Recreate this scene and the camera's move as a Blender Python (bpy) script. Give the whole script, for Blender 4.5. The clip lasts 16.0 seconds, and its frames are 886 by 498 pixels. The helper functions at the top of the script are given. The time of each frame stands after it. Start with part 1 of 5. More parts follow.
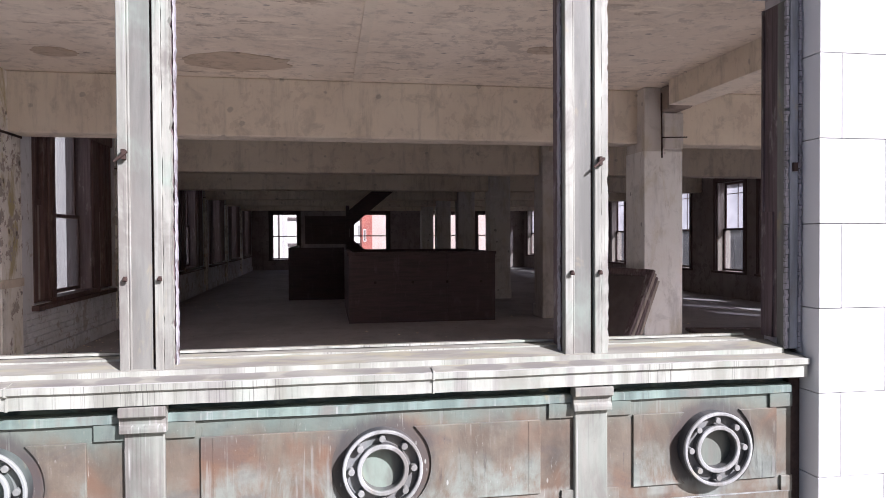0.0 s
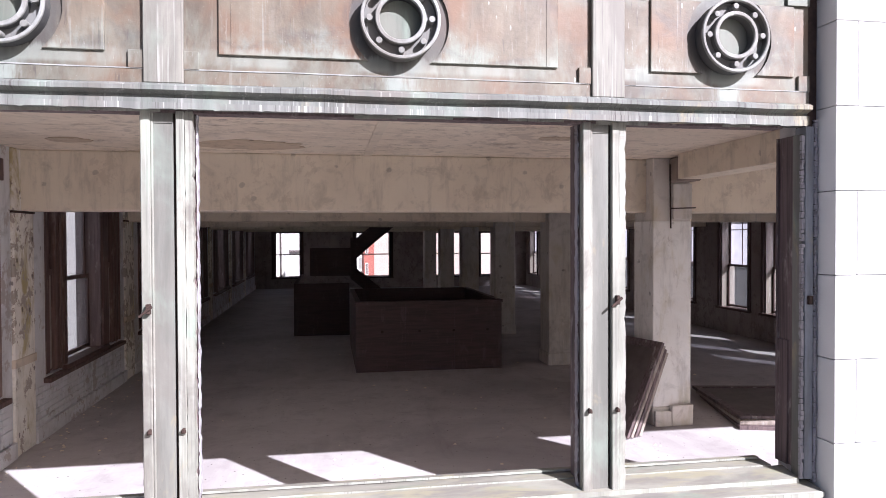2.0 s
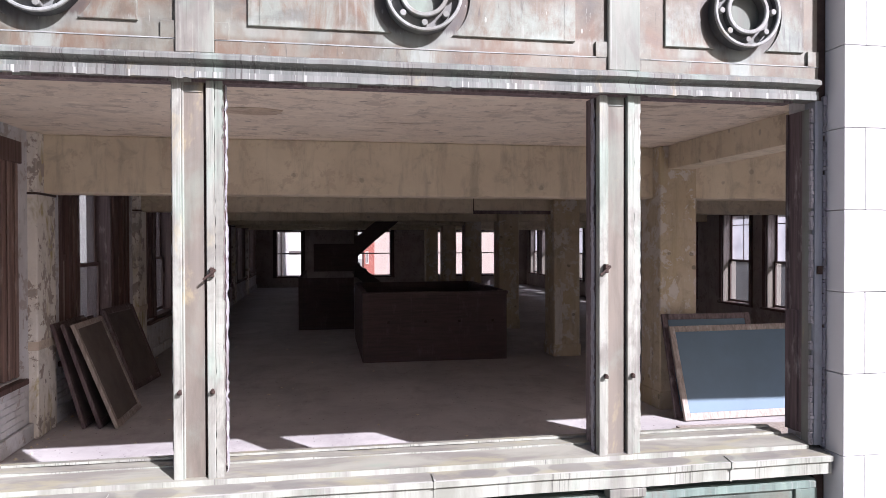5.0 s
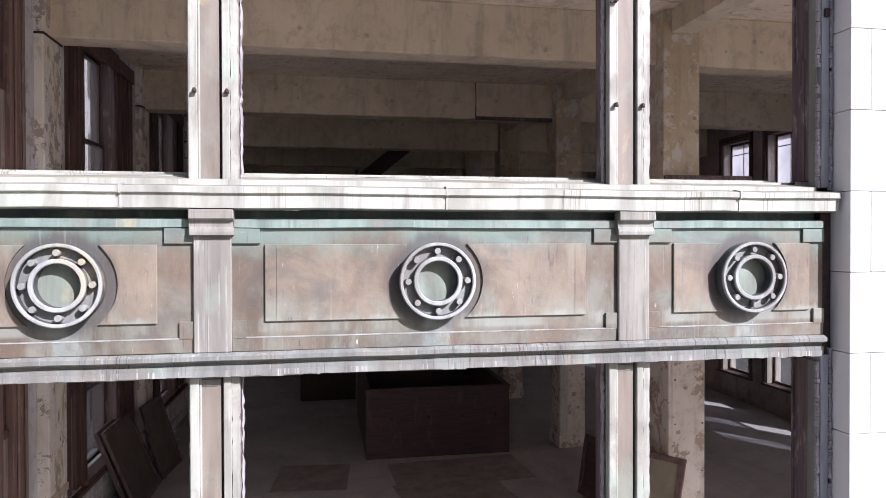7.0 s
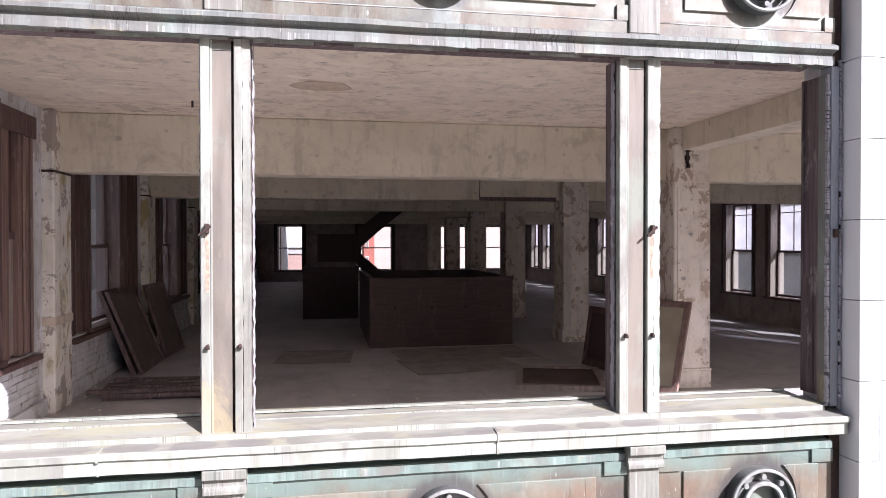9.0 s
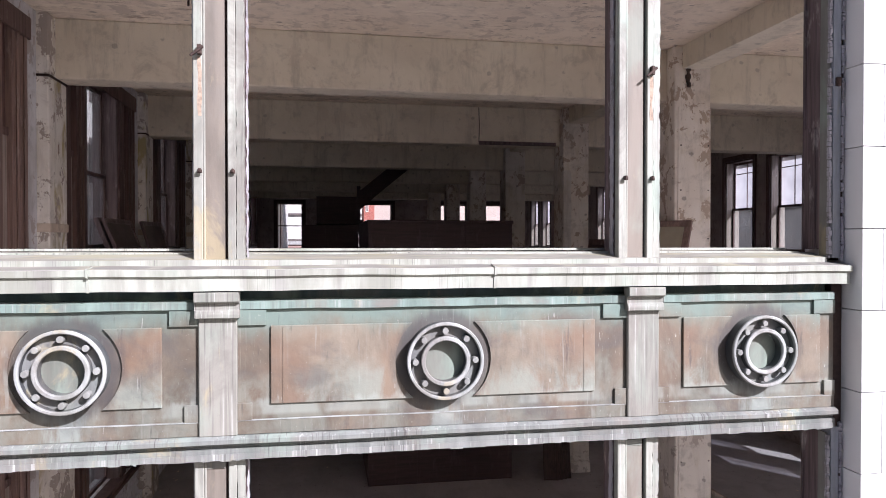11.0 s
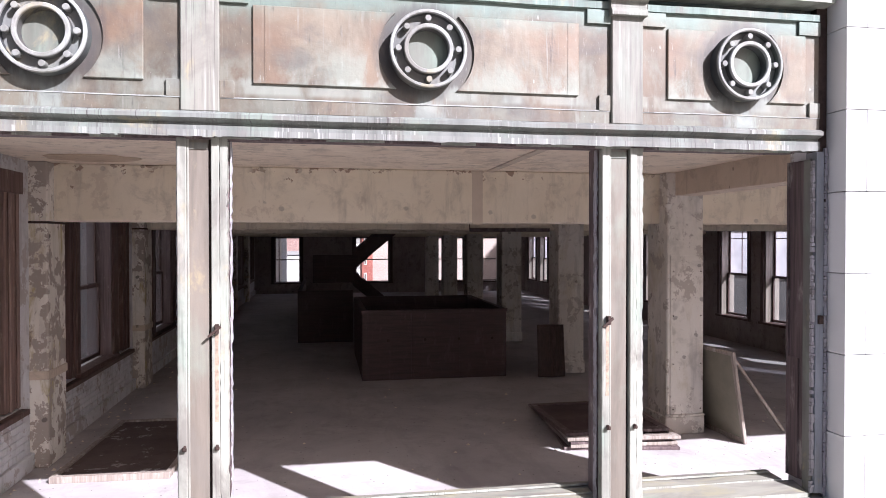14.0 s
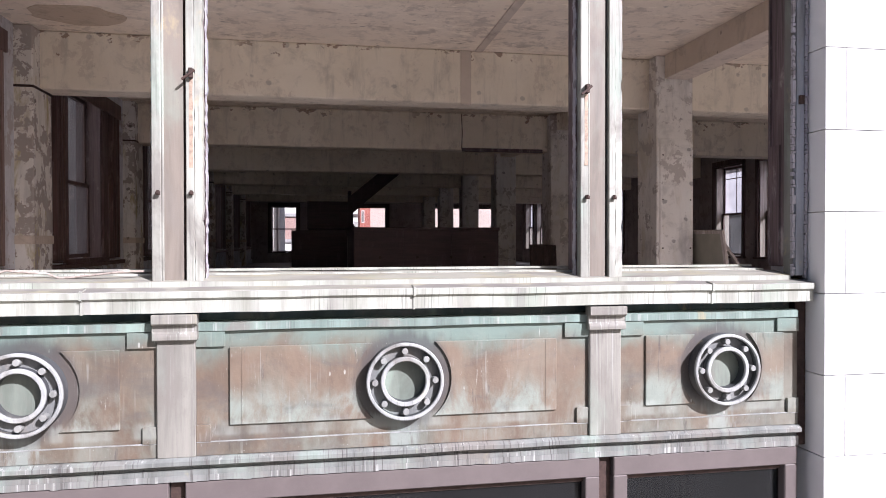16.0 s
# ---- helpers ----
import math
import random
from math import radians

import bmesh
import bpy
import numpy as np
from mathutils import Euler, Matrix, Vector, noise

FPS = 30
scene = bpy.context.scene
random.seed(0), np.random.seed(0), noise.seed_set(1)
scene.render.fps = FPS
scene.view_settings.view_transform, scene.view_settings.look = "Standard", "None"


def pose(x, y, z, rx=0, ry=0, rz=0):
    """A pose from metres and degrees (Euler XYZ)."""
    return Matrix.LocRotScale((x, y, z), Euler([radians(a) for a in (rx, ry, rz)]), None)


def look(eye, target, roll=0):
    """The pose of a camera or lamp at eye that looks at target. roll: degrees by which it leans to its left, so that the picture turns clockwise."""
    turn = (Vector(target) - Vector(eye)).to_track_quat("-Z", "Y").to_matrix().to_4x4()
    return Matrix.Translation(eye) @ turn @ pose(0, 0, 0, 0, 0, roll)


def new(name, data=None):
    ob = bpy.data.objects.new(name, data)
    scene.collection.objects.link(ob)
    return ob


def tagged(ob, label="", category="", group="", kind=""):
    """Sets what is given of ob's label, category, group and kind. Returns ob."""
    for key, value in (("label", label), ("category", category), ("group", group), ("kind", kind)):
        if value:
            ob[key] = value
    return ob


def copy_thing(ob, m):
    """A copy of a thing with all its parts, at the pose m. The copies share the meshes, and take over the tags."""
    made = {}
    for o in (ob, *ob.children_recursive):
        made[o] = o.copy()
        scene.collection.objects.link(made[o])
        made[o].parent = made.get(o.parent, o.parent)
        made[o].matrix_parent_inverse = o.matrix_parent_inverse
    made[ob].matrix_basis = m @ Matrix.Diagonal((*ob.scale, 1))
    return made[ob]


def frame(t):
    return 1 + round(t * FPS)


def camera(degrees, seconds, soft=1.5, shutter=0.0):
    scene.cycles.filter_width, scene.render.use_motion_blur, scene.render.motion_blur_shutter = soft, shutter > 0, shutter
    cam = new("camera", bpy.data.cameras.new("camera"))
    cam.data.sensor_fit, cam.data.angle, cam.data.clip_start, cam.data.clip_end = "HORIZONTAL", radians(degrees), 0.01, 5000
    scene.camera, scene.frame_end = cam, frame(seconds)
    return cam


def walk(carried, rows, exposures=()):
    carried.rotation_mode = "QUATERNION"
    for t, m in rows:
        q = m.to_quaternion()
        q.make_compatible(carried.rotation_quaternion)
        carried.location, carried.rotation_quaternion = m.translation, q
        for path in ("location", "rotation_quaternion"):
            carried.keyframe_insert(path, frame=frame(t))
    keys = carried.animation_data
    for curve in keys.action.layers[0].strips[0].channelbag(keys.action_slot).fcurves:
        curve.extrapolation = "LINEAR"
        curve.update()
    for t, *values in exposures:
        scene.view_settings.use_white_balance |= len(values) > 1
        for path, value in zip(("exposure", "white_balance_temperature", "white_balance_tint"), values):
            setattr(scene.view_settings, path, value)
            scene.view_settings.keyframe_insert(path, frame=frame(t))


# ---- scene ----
cam = camera(66.07, 16.0, soft=0.9)
PATH = [
    (0, (-0.322, -4.224, 11.742), (0.012, -2.253, 11.707), -0.31),
    (0.5, (-0.350, -4.221, 12.370), (-0.016, -2.249, 12.336), -0.30),
    (1, (-0.387, -4.226, 12.730), (-0.052, -2.254, 12.696), -0.27),
    (1.5, (-0.419, -4.228, 12.764), (-0.085, -2.256, 12.730), -0.25),
    (2, (-0.447, -4.231, 12.653), (-0.113, -2.259, 12.619), -0.21),
    (2.5, (-0.470, -4.229, 12.035), (-0.135, -2.257, 12.004), -0.18),
    (3, (-0.506, -4.239, 11.123), (-0.171, -2.267, 11.093), -0.18),
    (3.5, (-0.539, -4.253, 10.262), (-0.203, -2.282, 10.233), -0.18),
    (4, (-0.553, -4.268, 9.685), (-0.217, -2.296, 9.658), -0.17),
    (4.2, (-0.563, -4.285, 9.506), (-0.227, -2.314, 9.480), -0.16),
    (6.3, (-0.690, -4.352, 7.503), (-0.344, -2.382, 7.483), -0.16),
    (6.5, (-0.697, -4.359, 7.317), (-0.352, -2.389, 7.297), -0.15),
    (7, (-0.721, -4.363, 6.913), (-0.374, -2.394, 6.892), -0.13),
    (7.5, (-0.738, -4.370, 6.572), (-0.390, -2.401, 6.553), -0.11),
    (8, (-0.750, -4.373, 5.830), (-0.402, -2.404, 5.805), -0.08),
    (8.5, (-0.770, -4.367, 5.214), (-0.422, -2.397, 5.192), -0.06),
    (9, (-0.792, -4.353, 4.836), (-0.445, -2.384, 4.813), -0.06),
    (9.2, (-0.796, -4.346, 4.697), (-0.449, -2.377, 4.674), -0.05),
    (11.5, (-0.745, -4.298, 3.488), (-0.399, -2.328, 3.463), 0.02),
    (12, (-0.735, -4.300, 3.177), (-0.387, -2.331, 3.150), 0.03),
    (12.5, (-0.718, -4.298, 2.875), (-0.370, -2.329, 2.849), 0.02),
    (13, (-0.701, -4.299, 2.502), (-0.353, -2.330, 2.477), 0.00),
    (13.5, (-0.687, -4.322, 2.130), (-0.340, -2.352, 2.106), -0.00),
    (14, (-0.657, -4.334, 1.798), (-0.310, -2.364, 1.773), -0.03),
    (14.5, (-0.624, -4.350, 1.361), (-0.278, -2.381, 1.336), -0.05),
    (15, (-0.588, -4.361, 0.971), (-0.242, -2.392, 0.947), -0.05),
    (15.5, (-0.548, -4.364, 0.594), (-0.203, -2.395, 0.570), -0.07),
    (16, (-0.509, -4.350, 0.228), (-0.162, -2.380, 0.205), -0.08),
]
EXPOSURES = [(0, 0.97), (1.0, 1.07), (2.3, 1.22), (3.3, 1.1), (4.2, 0.97), (6.5, 1.08), (7.6, 0.98), (8.5, 1.27), (9.2, 1.3), (11.3, 1.02), (12.7, 1.0), (14, 1.22), (15, 1.26), (16, 1.08)]
walk(cam, [(t, look(eye, target, roll)) for t, eye, target, roll in PATH], [(s, e + 0.08, 5760, 20.5) for s, e in EXPOSURES])

# ---- light ----
SUN_DIR = Vector((-0.76, 1.0, -0.86)).normalized()
sun = new("sun", bpy.data.lights.new("sun", "SUN"))
sun.data.energy, sun.data.angle, sun.data.color = 5.0, radians(0.53), (1.0, 0.95, 0.89)
sun.matrix_world = look((0, 0, 30), Vector((0, 0, 30)) + SUN_DIR)
world = bpy.data.worlds.new("world")
scene.world = world
world.use_nodes = True
sky = world.node_tree.nodes.new("ShaderNodeTexSky")
sky.sky_type, sky.sun_disc, sky.dust_density = "NISHITA", False, 4.0
sky.sun_elevation = math.asin(-SUN_DIR.z)
sky.sun_rotation = math.atan2(-SUN_DIR.x, -SUN_DIR.y)
world.node_tree.links.new(sky.outputs[0], world.node_tree.nodes["Background"].inputs[0])
world.node_tree.nodes["Background"].inputs[1].default_value = 0.045


# ---- materials ----
class Nodes:
    """A small helper to write node materials."""

    def __init__(self, name, rough=0.7, metal=0.0):
        self.mat = bpy.data.materials.new(name)
        self.mat.use_nodes = True
        self.tree = self.mat.node_tree
        self.bsdf = self.tree.nodes["Principled BSDF"]
        self.bsdf.inputs["Roughness"].default_value = rough
        self.bsdf.inputs["Metallic"].default_value = metal
        self.coords = self.tree.nodes.new("ShaderNodeTexCoord").outputs["Object"]
        geo = self.tree.nodes.new("ShaderNodeNewGeometry")
        self.place, self.normal, self.island = geo.outputs["Position"], geo.outputs["Normal"], geo.outputs["Random Per Island"]
        self.chance = self.tree.nodes.new("ShaderNodeObjectInfo").outputs["Random"]

    def link(self, a, b):
        if hasattr(a, "is_linked"):
            self.tree.links.new(a, b)
        elif isinstance(a, (tuple, list)):
            b.default_value = (*a, 1.0)[:4] if len(b.default_value) == 4 else a
        else:
            b.default_value = a

    def scaled(self, s, shift=(0, 0, 0)):
        n = self.tree.nodes.new("ShaderNodeMapping")
        n.inputs["Scale"].default_value = s if isinstance(s, (tuple, list)) else (s, s, s)
        n.inputs["Location"].default_value = shift
        self.tree.links.new(self.place, n.inputs["Vector"])
        return n.outputs[0]

    def noise(self, s, detail=6, rough=0.6, shift=(0, 0, 0), warp=0.0):
        n = self.tree.nodes.new("ShaderNodeTexNoise")
        n.inputs["Scale"].default_value = 1.0
        n.inputs["Detail"].default_value, n.inputs["Roughness"].default_value = detail, rough
        n.inputs["Distortion"].default_value = warp
        self.tree.links.new(self.scaled(s, shift), n.inputs["Vector"])
        return n.outputs["Fac"]

    def cells(self, s, feature="F1", out="Distance", shift=(0, 0, 0)):
        n = self.tree.nodes.new("ShaderNodeTexVoronoi")
        n.feature = feature
        n.inputs["Scale"].default_value = 1.0
        self.tree.links.new(self.scaled(s, shift), n.inputs["Vector"])
        return n.outputs[out]

    def step(self, v, lo, hi):
        n = self.tree.nodes.new("ShaderNodeMapRange")
        n.interpolation_type = "SMOOTHSTEP"
        self.link(v, n.inputs[0])
        n.inputs[1].default_value, n.inputs[2].default_value = lo, hi
        return n.outputs[0]

    def span(self, v, lo, hi):
        n = self.tree.nodes.new("ShaderNodeMapRange")
        self.link(v, n.inputs[0])
        n.inputs[3].default_value, n.inputs[4].default_value = lo, hi
        return n.outputs[0]

    def calc(self, op, a, b=0.0):
        n = self.tree.nodes.new("ShaderNodeMath")
        n.operation = op
        self.link(a, n.inputs[0]), self.link(b, n.inputs[1])
        return n.outputs[0]

    def mix(self, fac, a, b, kind="MIX"):
        n = self.tree.nodes.new("ShaderNodeMix")
        n.data_type, n.blend_type = "RGBA", kind
        self.link(fac, n.inputs[0]), self.link(a, n.inputs[6]), self.link(b, n.inputs[7])
        return n.outputs[2]

    def axis(self, which):
        n = self.tree.nodes.new("ShaderNodeSeparateXYZ")
        self.tree.links.new(self.place, n.inputs[0])
        return n.outputs[which]

    def color(self, c):
        self.link(c, self.bsdf.inputs["Base Color"])
        return self

    def rough(self, r):
        self.link(r, self.bsdf.inputs["Roughness"])
        return self

    def bump(self, height, strength=0.3, distance=0.01):
        n = self.tree.nodes.new("ShaderNodeBump")
        n.inputs["Strength"].default_value, n.inputs["Distance"].default_value = strength, distance
        self.link(height, n.inputs["Height"])
        self.tree.links.new(n.outputs[0], self.bsdf.inputs["Normal"])
        return self


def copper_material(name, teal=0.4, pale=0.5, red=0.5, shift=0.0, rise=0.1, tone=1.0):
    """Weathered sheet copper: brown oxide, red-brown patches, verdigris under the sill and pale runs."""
    m = Nodes(name, 0.6)
    o = (shift, shift * 0.7, shift * 1.3)
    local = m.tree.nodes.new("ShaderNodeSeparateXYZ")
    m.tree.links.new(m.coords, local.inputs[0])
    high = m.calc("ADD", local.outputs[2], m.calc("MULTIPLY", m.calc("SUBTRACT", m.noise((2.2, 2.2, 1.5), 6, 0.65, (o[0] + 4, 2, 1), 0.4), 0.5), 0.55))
    big = m.noise((2.6, 2.6, 1.3), 8, 0.68, o, 0.5)
    mid = m.noise((4.5, 4.5, 6), 6, 0.7, (3 + o[0], 1, 7))
    runs = m.noise((30, 30, 1.3), 5, 0.7, (5 + o[0], 2, 1))
    fine = m.noise(60, 4, 0.7)
    c = m.mix(m.step(big, 0.26, 0.74), tuple(v * tone for v in (0.075, 0.06, 0.045)), tuple(v * tone for v in (0.165, 0.137, 0.103)))
    c = m.mix(m.calc("MULTIPLY", m.step(m.noise((1.7, 1.7, 1.4), 5, 0.55, (11 + o[0], 4, 2), 0.5), 0.42, 0.62), red), c, (0.175, 0.1, 0.062))
    low = m.calc("MULTIPLY", m.step(high, rise + 0.1, rise - 0.1), m.step(m.noise((3.2, 3.2, 1.6), 7, 0.7, (1 + o[0], 9, 5), 0.4), 0.4, 0.6))
    c = m.mix(m.calc("MULTIPLY", low, pale), c, (0.235, 0.275, 0.24))
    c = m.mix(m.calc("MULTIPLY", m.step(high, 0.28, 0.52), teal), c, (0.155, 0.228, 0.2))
    streak = m.step(m.calc("ADD", m.calc("MULTIPLY", runs, 0.6), m.calc("MULTIPLY", mid, 0.4)), 0.52, 0.7)
    c = m.mix(m.calc("MULTIPLY", streak, 0.35 * pale), c, (0.3, 0.31, 0.285))
    wander = m.calc("MULTIPLY", m.calc("SUBTRACT", m.noise((16, 16, 3), 5, 0.65, (2, 7, 4)), 0.5), 0.34)
    for centre in (-2.24, 0.0, 2.226):
        near = m.step(m.calc("ADD", m.calc("ABSOLUTE", m.calc("SUBTRACT", local.outputs[0], centre)), wander), 0.12, 0.03)
        c = m.mix(m.calc("MULTIPLY", m.calc("MULTIPLY", near, m.step(local.outputs[2], -0.06, -0.12)), 0.55), c, (0.3, 0.35, 0.325))
        # stain round each medallion, painted darker to deepen the medallion's shadow
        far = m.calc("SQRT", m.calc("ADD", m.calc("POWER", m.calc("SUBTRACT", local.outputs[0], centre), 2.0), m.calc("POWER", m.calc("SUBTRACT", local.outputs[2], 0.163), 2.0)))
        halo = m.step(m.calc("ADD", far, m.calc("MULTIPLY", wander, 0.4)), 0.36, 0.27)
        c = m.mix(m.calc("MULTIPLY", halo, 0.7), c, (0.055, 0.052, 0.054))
    c = m.mix(m.calc("MULTIPLY", m.step(m.noise((22, 22, 3), 4, 0.7, (8 + o[0], 6, 2)), 0.6, 0.75), 0.6), c, (0.05, 0.043, 0.042))
    c = m.mix(m.calc("MULTIPLY", m.step(fine, 0.64, 0.74), 0.7), c, (0.36, 0.37, 0.34))
    drip = m.calc("MULTIPLY", m.step(m.noise((38, 38, 0.9), 3, 0.5, (1 + o[0], 5, 9)), 0.6, 0.66), m.step(m.noise((3.5, 3.5, 2.2), 4, 0.6, (9, 2 + o[0], 6)), 0.5, 0.6))
    c = m.mix(m.calc("MULTIPLY", drip, 0.3 * pale + 0.08), c, (0.34, 0.36, 0.33))
    soot = m.step(m.noise((1.9, 1.9, 3.2), 6, 0.62, (14 + o[0], 3, 5), 0.7), 0.5, 0.68)
    c = m.mix(m.calc("MULTIPLY", soot, 0.38), c, (0.062, 0.064, 0.07))
    scratch = m.calc("MULTIPLY", m.step(m.noise((70, 70, 6), 5, 0.75, (3 + o[0], 8, 2), 0.4), 0.62, 0.7), m.step(m.noise((2.5, 2.5, 2.5), 4, 0.6, (6, 1 + o[0], 3)), 0.48, 0.62))
    c = m.mix(m.calc("MULTIPLY", scratch, 0.8), c, (0.42, 0.43, 0.4))
    foot = m.calc("MULTIPLY", m.step(m.calc("ADD", local.outputs[2], m.calc("MULTIPLY", m.calc("SUBTRACT", m.noise((26, 26, 3), 5, 0.65, (4 + o[0], 1, 1)), 0.5), 0.13)), -0.035, -0.075), m.step(m.noise((3.4, 3.4, 1), 4, 0.6, (2, 3 + o[0], 8)), 0.42, 0.58))
    c = m.mix(m.calc("MULTIPLY", m.calc("MULTIPLY", foot, m.step(local.outputs[2], -0.16, -0.13)), 0.45), c, (0.3, 0.33, 0.295))
    splash = m.calc("MULTIPLY", m.step(m.cells((17, 17, 6.5), shift=(o[0], 2, 5)), 0.13, 0.08), m.step(m.noise((2.3, 2.3, 2.3), 3, 0.6, (7, 7 + o[0], 2)), 0.56, 0.66))
    c = m.mix(m.calc("MULTIPLY", splash, 0.65), c, (0.5, 0.51, 0.47))
    m.color(c).rough(m.span(mid, 0.38, 0.75))
    m.bsdf.inputs["Metallic"].default_value = 0.1
    return m.bump(m.calc("ADD", m.calc("MULTIPLY", mid, 0.8), m.calc("MULTIPLY", fine, 0.03)), 0.3, 0.014).mat


def bleached_material(name, base=(0.66, 0.65, 0.58), dirt=0.55, green=0.3, ticks=0.3, runs=0.0):
    """Bleached, streaked copper and old paint on mullions and sills."""
    m = Nodes(name, 0.65)
    smear = m.noise((7, 7, 0.8), 7, 0.62, (2, 5, 1), 0.3)
    big = m.noise((3, 3, 1.6), 6, 0.65, warp=0.5)
    fine = m.noise(70, 4, 0.7)
    base = (base[0], base[1] * 1.01, base[2] * 0.98)
    c = m.mix(m.step(smear, 0.36, 0.66), tuple(v * 1.12 for v in base), tuple(v * 0.7 for v in base))
    c = m.mix(m.calc("MULTIPLY", m.step(m.noise((2.2, 2.2, 1.3), 7, 0.68, (7, 7, 3), 0.6), 0.47, 0.64), dirt), c, (0.165, 0.15, 0.132))
    c = m.mix(m.calc("MULTIPLY", m.step(m.noise((2.6, 2.6, 1.2), 5, 0.6, (1, 8, 4), 0.6), 0.5, 0.68), green), c, (0.26, 0.34, 0.28))
    c = m.mix(m.calc("MULTIPLY", m.step(m.noise((2.4, 2.4, 1.1), 6, 0.7, (5, 3, 8), 0.4), 0.58, 0.68), 0.5), c, (0.36, 0.3, 0.17))
    where = m.step(m.noise((1.5, 1.5, 0.7), 4, 0.6, (4, 4, 2)), 0.42, 0.6)
    c = m.mix(m.calc("MULTIPLY", m.calc("MULTIPLY", m.step(m.noise((75, 7, 2.0), 3, 0.6, (9, 3, 6)), 0.54, 0.68), where), ticks), c, (0.07, 0.062, 0.058))
    c = m.mix(m.calc("MULTIPLY", m.step(fine, 0.64, 0.74), 0.5), c, (0.1, 0.09, 0.08))
    if runs:
        # thin upright water runs, some dark and some chalky
        dark = m.calc("MULTIPLY", m.step(m.noise((42, 42, 0.45), 4, 0.6, (6, 2, 3)), 0.53, 0.66), m.step(m.noise((6, 6, 1.4), 4, 0.6, (3, 9, 1)), 0.42, 0.6))
        chalk = m.calc("MULTIPLY", m.step(m.noise((55, 55, 0.5), 4, 0.6, (1, 7, 5)), 0.55, 0.66), m.step(m.noise((4, 4, 1.8), 4, 0.6, (8, 4, 2)), 0.44, 0.6))
        c = m.mix(m.calc("MULTIPLY", dark, 0.75 * runs), c, (0.085, 0.08, 0.072))
        c = m.mix(m.calc("MULTIPLY", chalk, runs), c, (0.42, 0.42, 0.395))
    m.color(c).rough(m.span(big, 0.5, 0.8))
    return m.bump(m.calc("ADD", m.calc("MULTIPLY", big, 0.4), m.calc("MULTIPLY", fine, 0.2)), 0.3, 0.01).mat


def sill_material():
    """Whitened sheet metal sill: streaked front lip, taupe flats with rows of dried puddle marks."""
    m = Nodes("bleached_sill", 0.65)
    up = m.tree.nodes.new("ShaderNodeSeparateXYZ")
    m.tree.links.new(m.normal, up.inputs[0])
    flat = m.step(up.outputs[2], 0.55, 0.8)
    fine = m.noise(70, 4, 0.7)
    # front lip: white with clusters of dark upright ticks
    side = m.mix(m.step(m.noise((5, 5, 1.0), 6, 0.62, (2, 5, 1), 0.3), 0.36, 0.66), (0.385, 0.395, 0.345), (0.24, 0.245, 0.205))
    side = m.mix(m.calc("MULTIPLY", m.step(m.noise((2.6, 2.6, 1.2), 5, 0.6, (1, 8, 4), 0.6), 0.52, 0.68), 0.4), side, (0.26, 0.33, 0.27))
    where = m.step(m.noise((1.5, 1.5, 0.2), 4, 0.6, (4, 4, 2)), 0.44, 0.6)
    side = m.mix(m.calc("MULTIPLY", m.calc("MULTIPLY", m.step(m.noise((110, 1, 2.0), 3, 0.6, (9, 3, 6)), 0.53, 0.68), where), 0.7), side, (0.07, 0.065, 0.06))
    side = m.mix(m.calc("MULTIPLY", m.step(m.noise((6, 1, 0.5), 4, 0.6, (3, 3, 7), 0.3), 0.52, 0.66), 0.45), side, (0.17, 0.155, 0.15))
    # flats: taupe wash, yellowed bands, puddle marks, white rim
    top = m.mix(m.step(m.noise((1.6, 7, 1), 7, 0.62, (4, 1, 2), 0.5), 0.36, 0.64), (0.262, 0.256, 0.215), (0.175, 0.163, 0.144))
    top = m.mix(m.calc("MULTIPLY", m.step(m.noise((2.2, 9, 1), 6, 0.65, (7, 3, 5), 0.5), 0.48, 0.64), 0.65), top, (0.275, 0.255, 0.165))
    top = m.mix(m.calc("MULTIPLY", m.step(m.noise((2.5, 6, 1), 6, 0.6, (9, 9, 1), 0.4), 0.56, 0.7), 0.4), top, (0.19, 0.25, 0.195))
    u = m.calc("SUBTRACT", m.calc("FRACT", m.calc("ADD", m.calc("MULTIPLY", m.axis(0), 2.75), m.calc("MULTIPLY", m.noise(0.9, 2, 0.5), 1.6))), 0.5)
    v = m.calc("ADD", m.calc("DIVIDE", m.calc("ADD", m.axis(1), 0.04), 0.075), m.calc("MULTIPLY", m.calc("SUBTRACT", m.noise(7, 4, 0.6, (1, 2, 8)), 0.5), 1.0))
    d = m.calc("ADD", m.calc("MULTIPLY", u, u), m.calc("MULTIPLY", m.calc("MULTIPLY", v, v), 0.25))
    some = m.step(m.noise((0.9, 0.3, 0.4), 3, 0.5, (6, 2, 9)), 0.4, 0.56)
    top = m.mix(m.calc("MULTIPLY", m.calc("MULTIPLY", m.step(m.calc("ADD", d, m.calc("MULTIPLY", m.calc("SUBTRACT", m.noise((9, 14, 1), 5, 0.65, (5, 5, 1)), 0.5), 0.16)), 0.2, 0.11), some), 0.65), top, (0.135, 0.125, 0.12))
    top = m.mix(m.calc("MULTIPLY", m.step(m.calc("ADD", m.axis(1), m.calc("MULTIPLY", m.noise((6, 2, 1), 5, 0.65, (2, 2, 2)), 0.03)), -0.075, -0.09), 0.85), top, (0.42, 0.415, 0.39))
    c = m.mix(flat, side, top)
    c = m.mix(m.calc("MULTIPLY", m.step(fine, 0.66, 0.75), 0.4), c, (0.1, 0.09, 0.08))
    m.color(c).rough(m.span(m.noise(3, 5, 0.6), 0.5, 0.8))
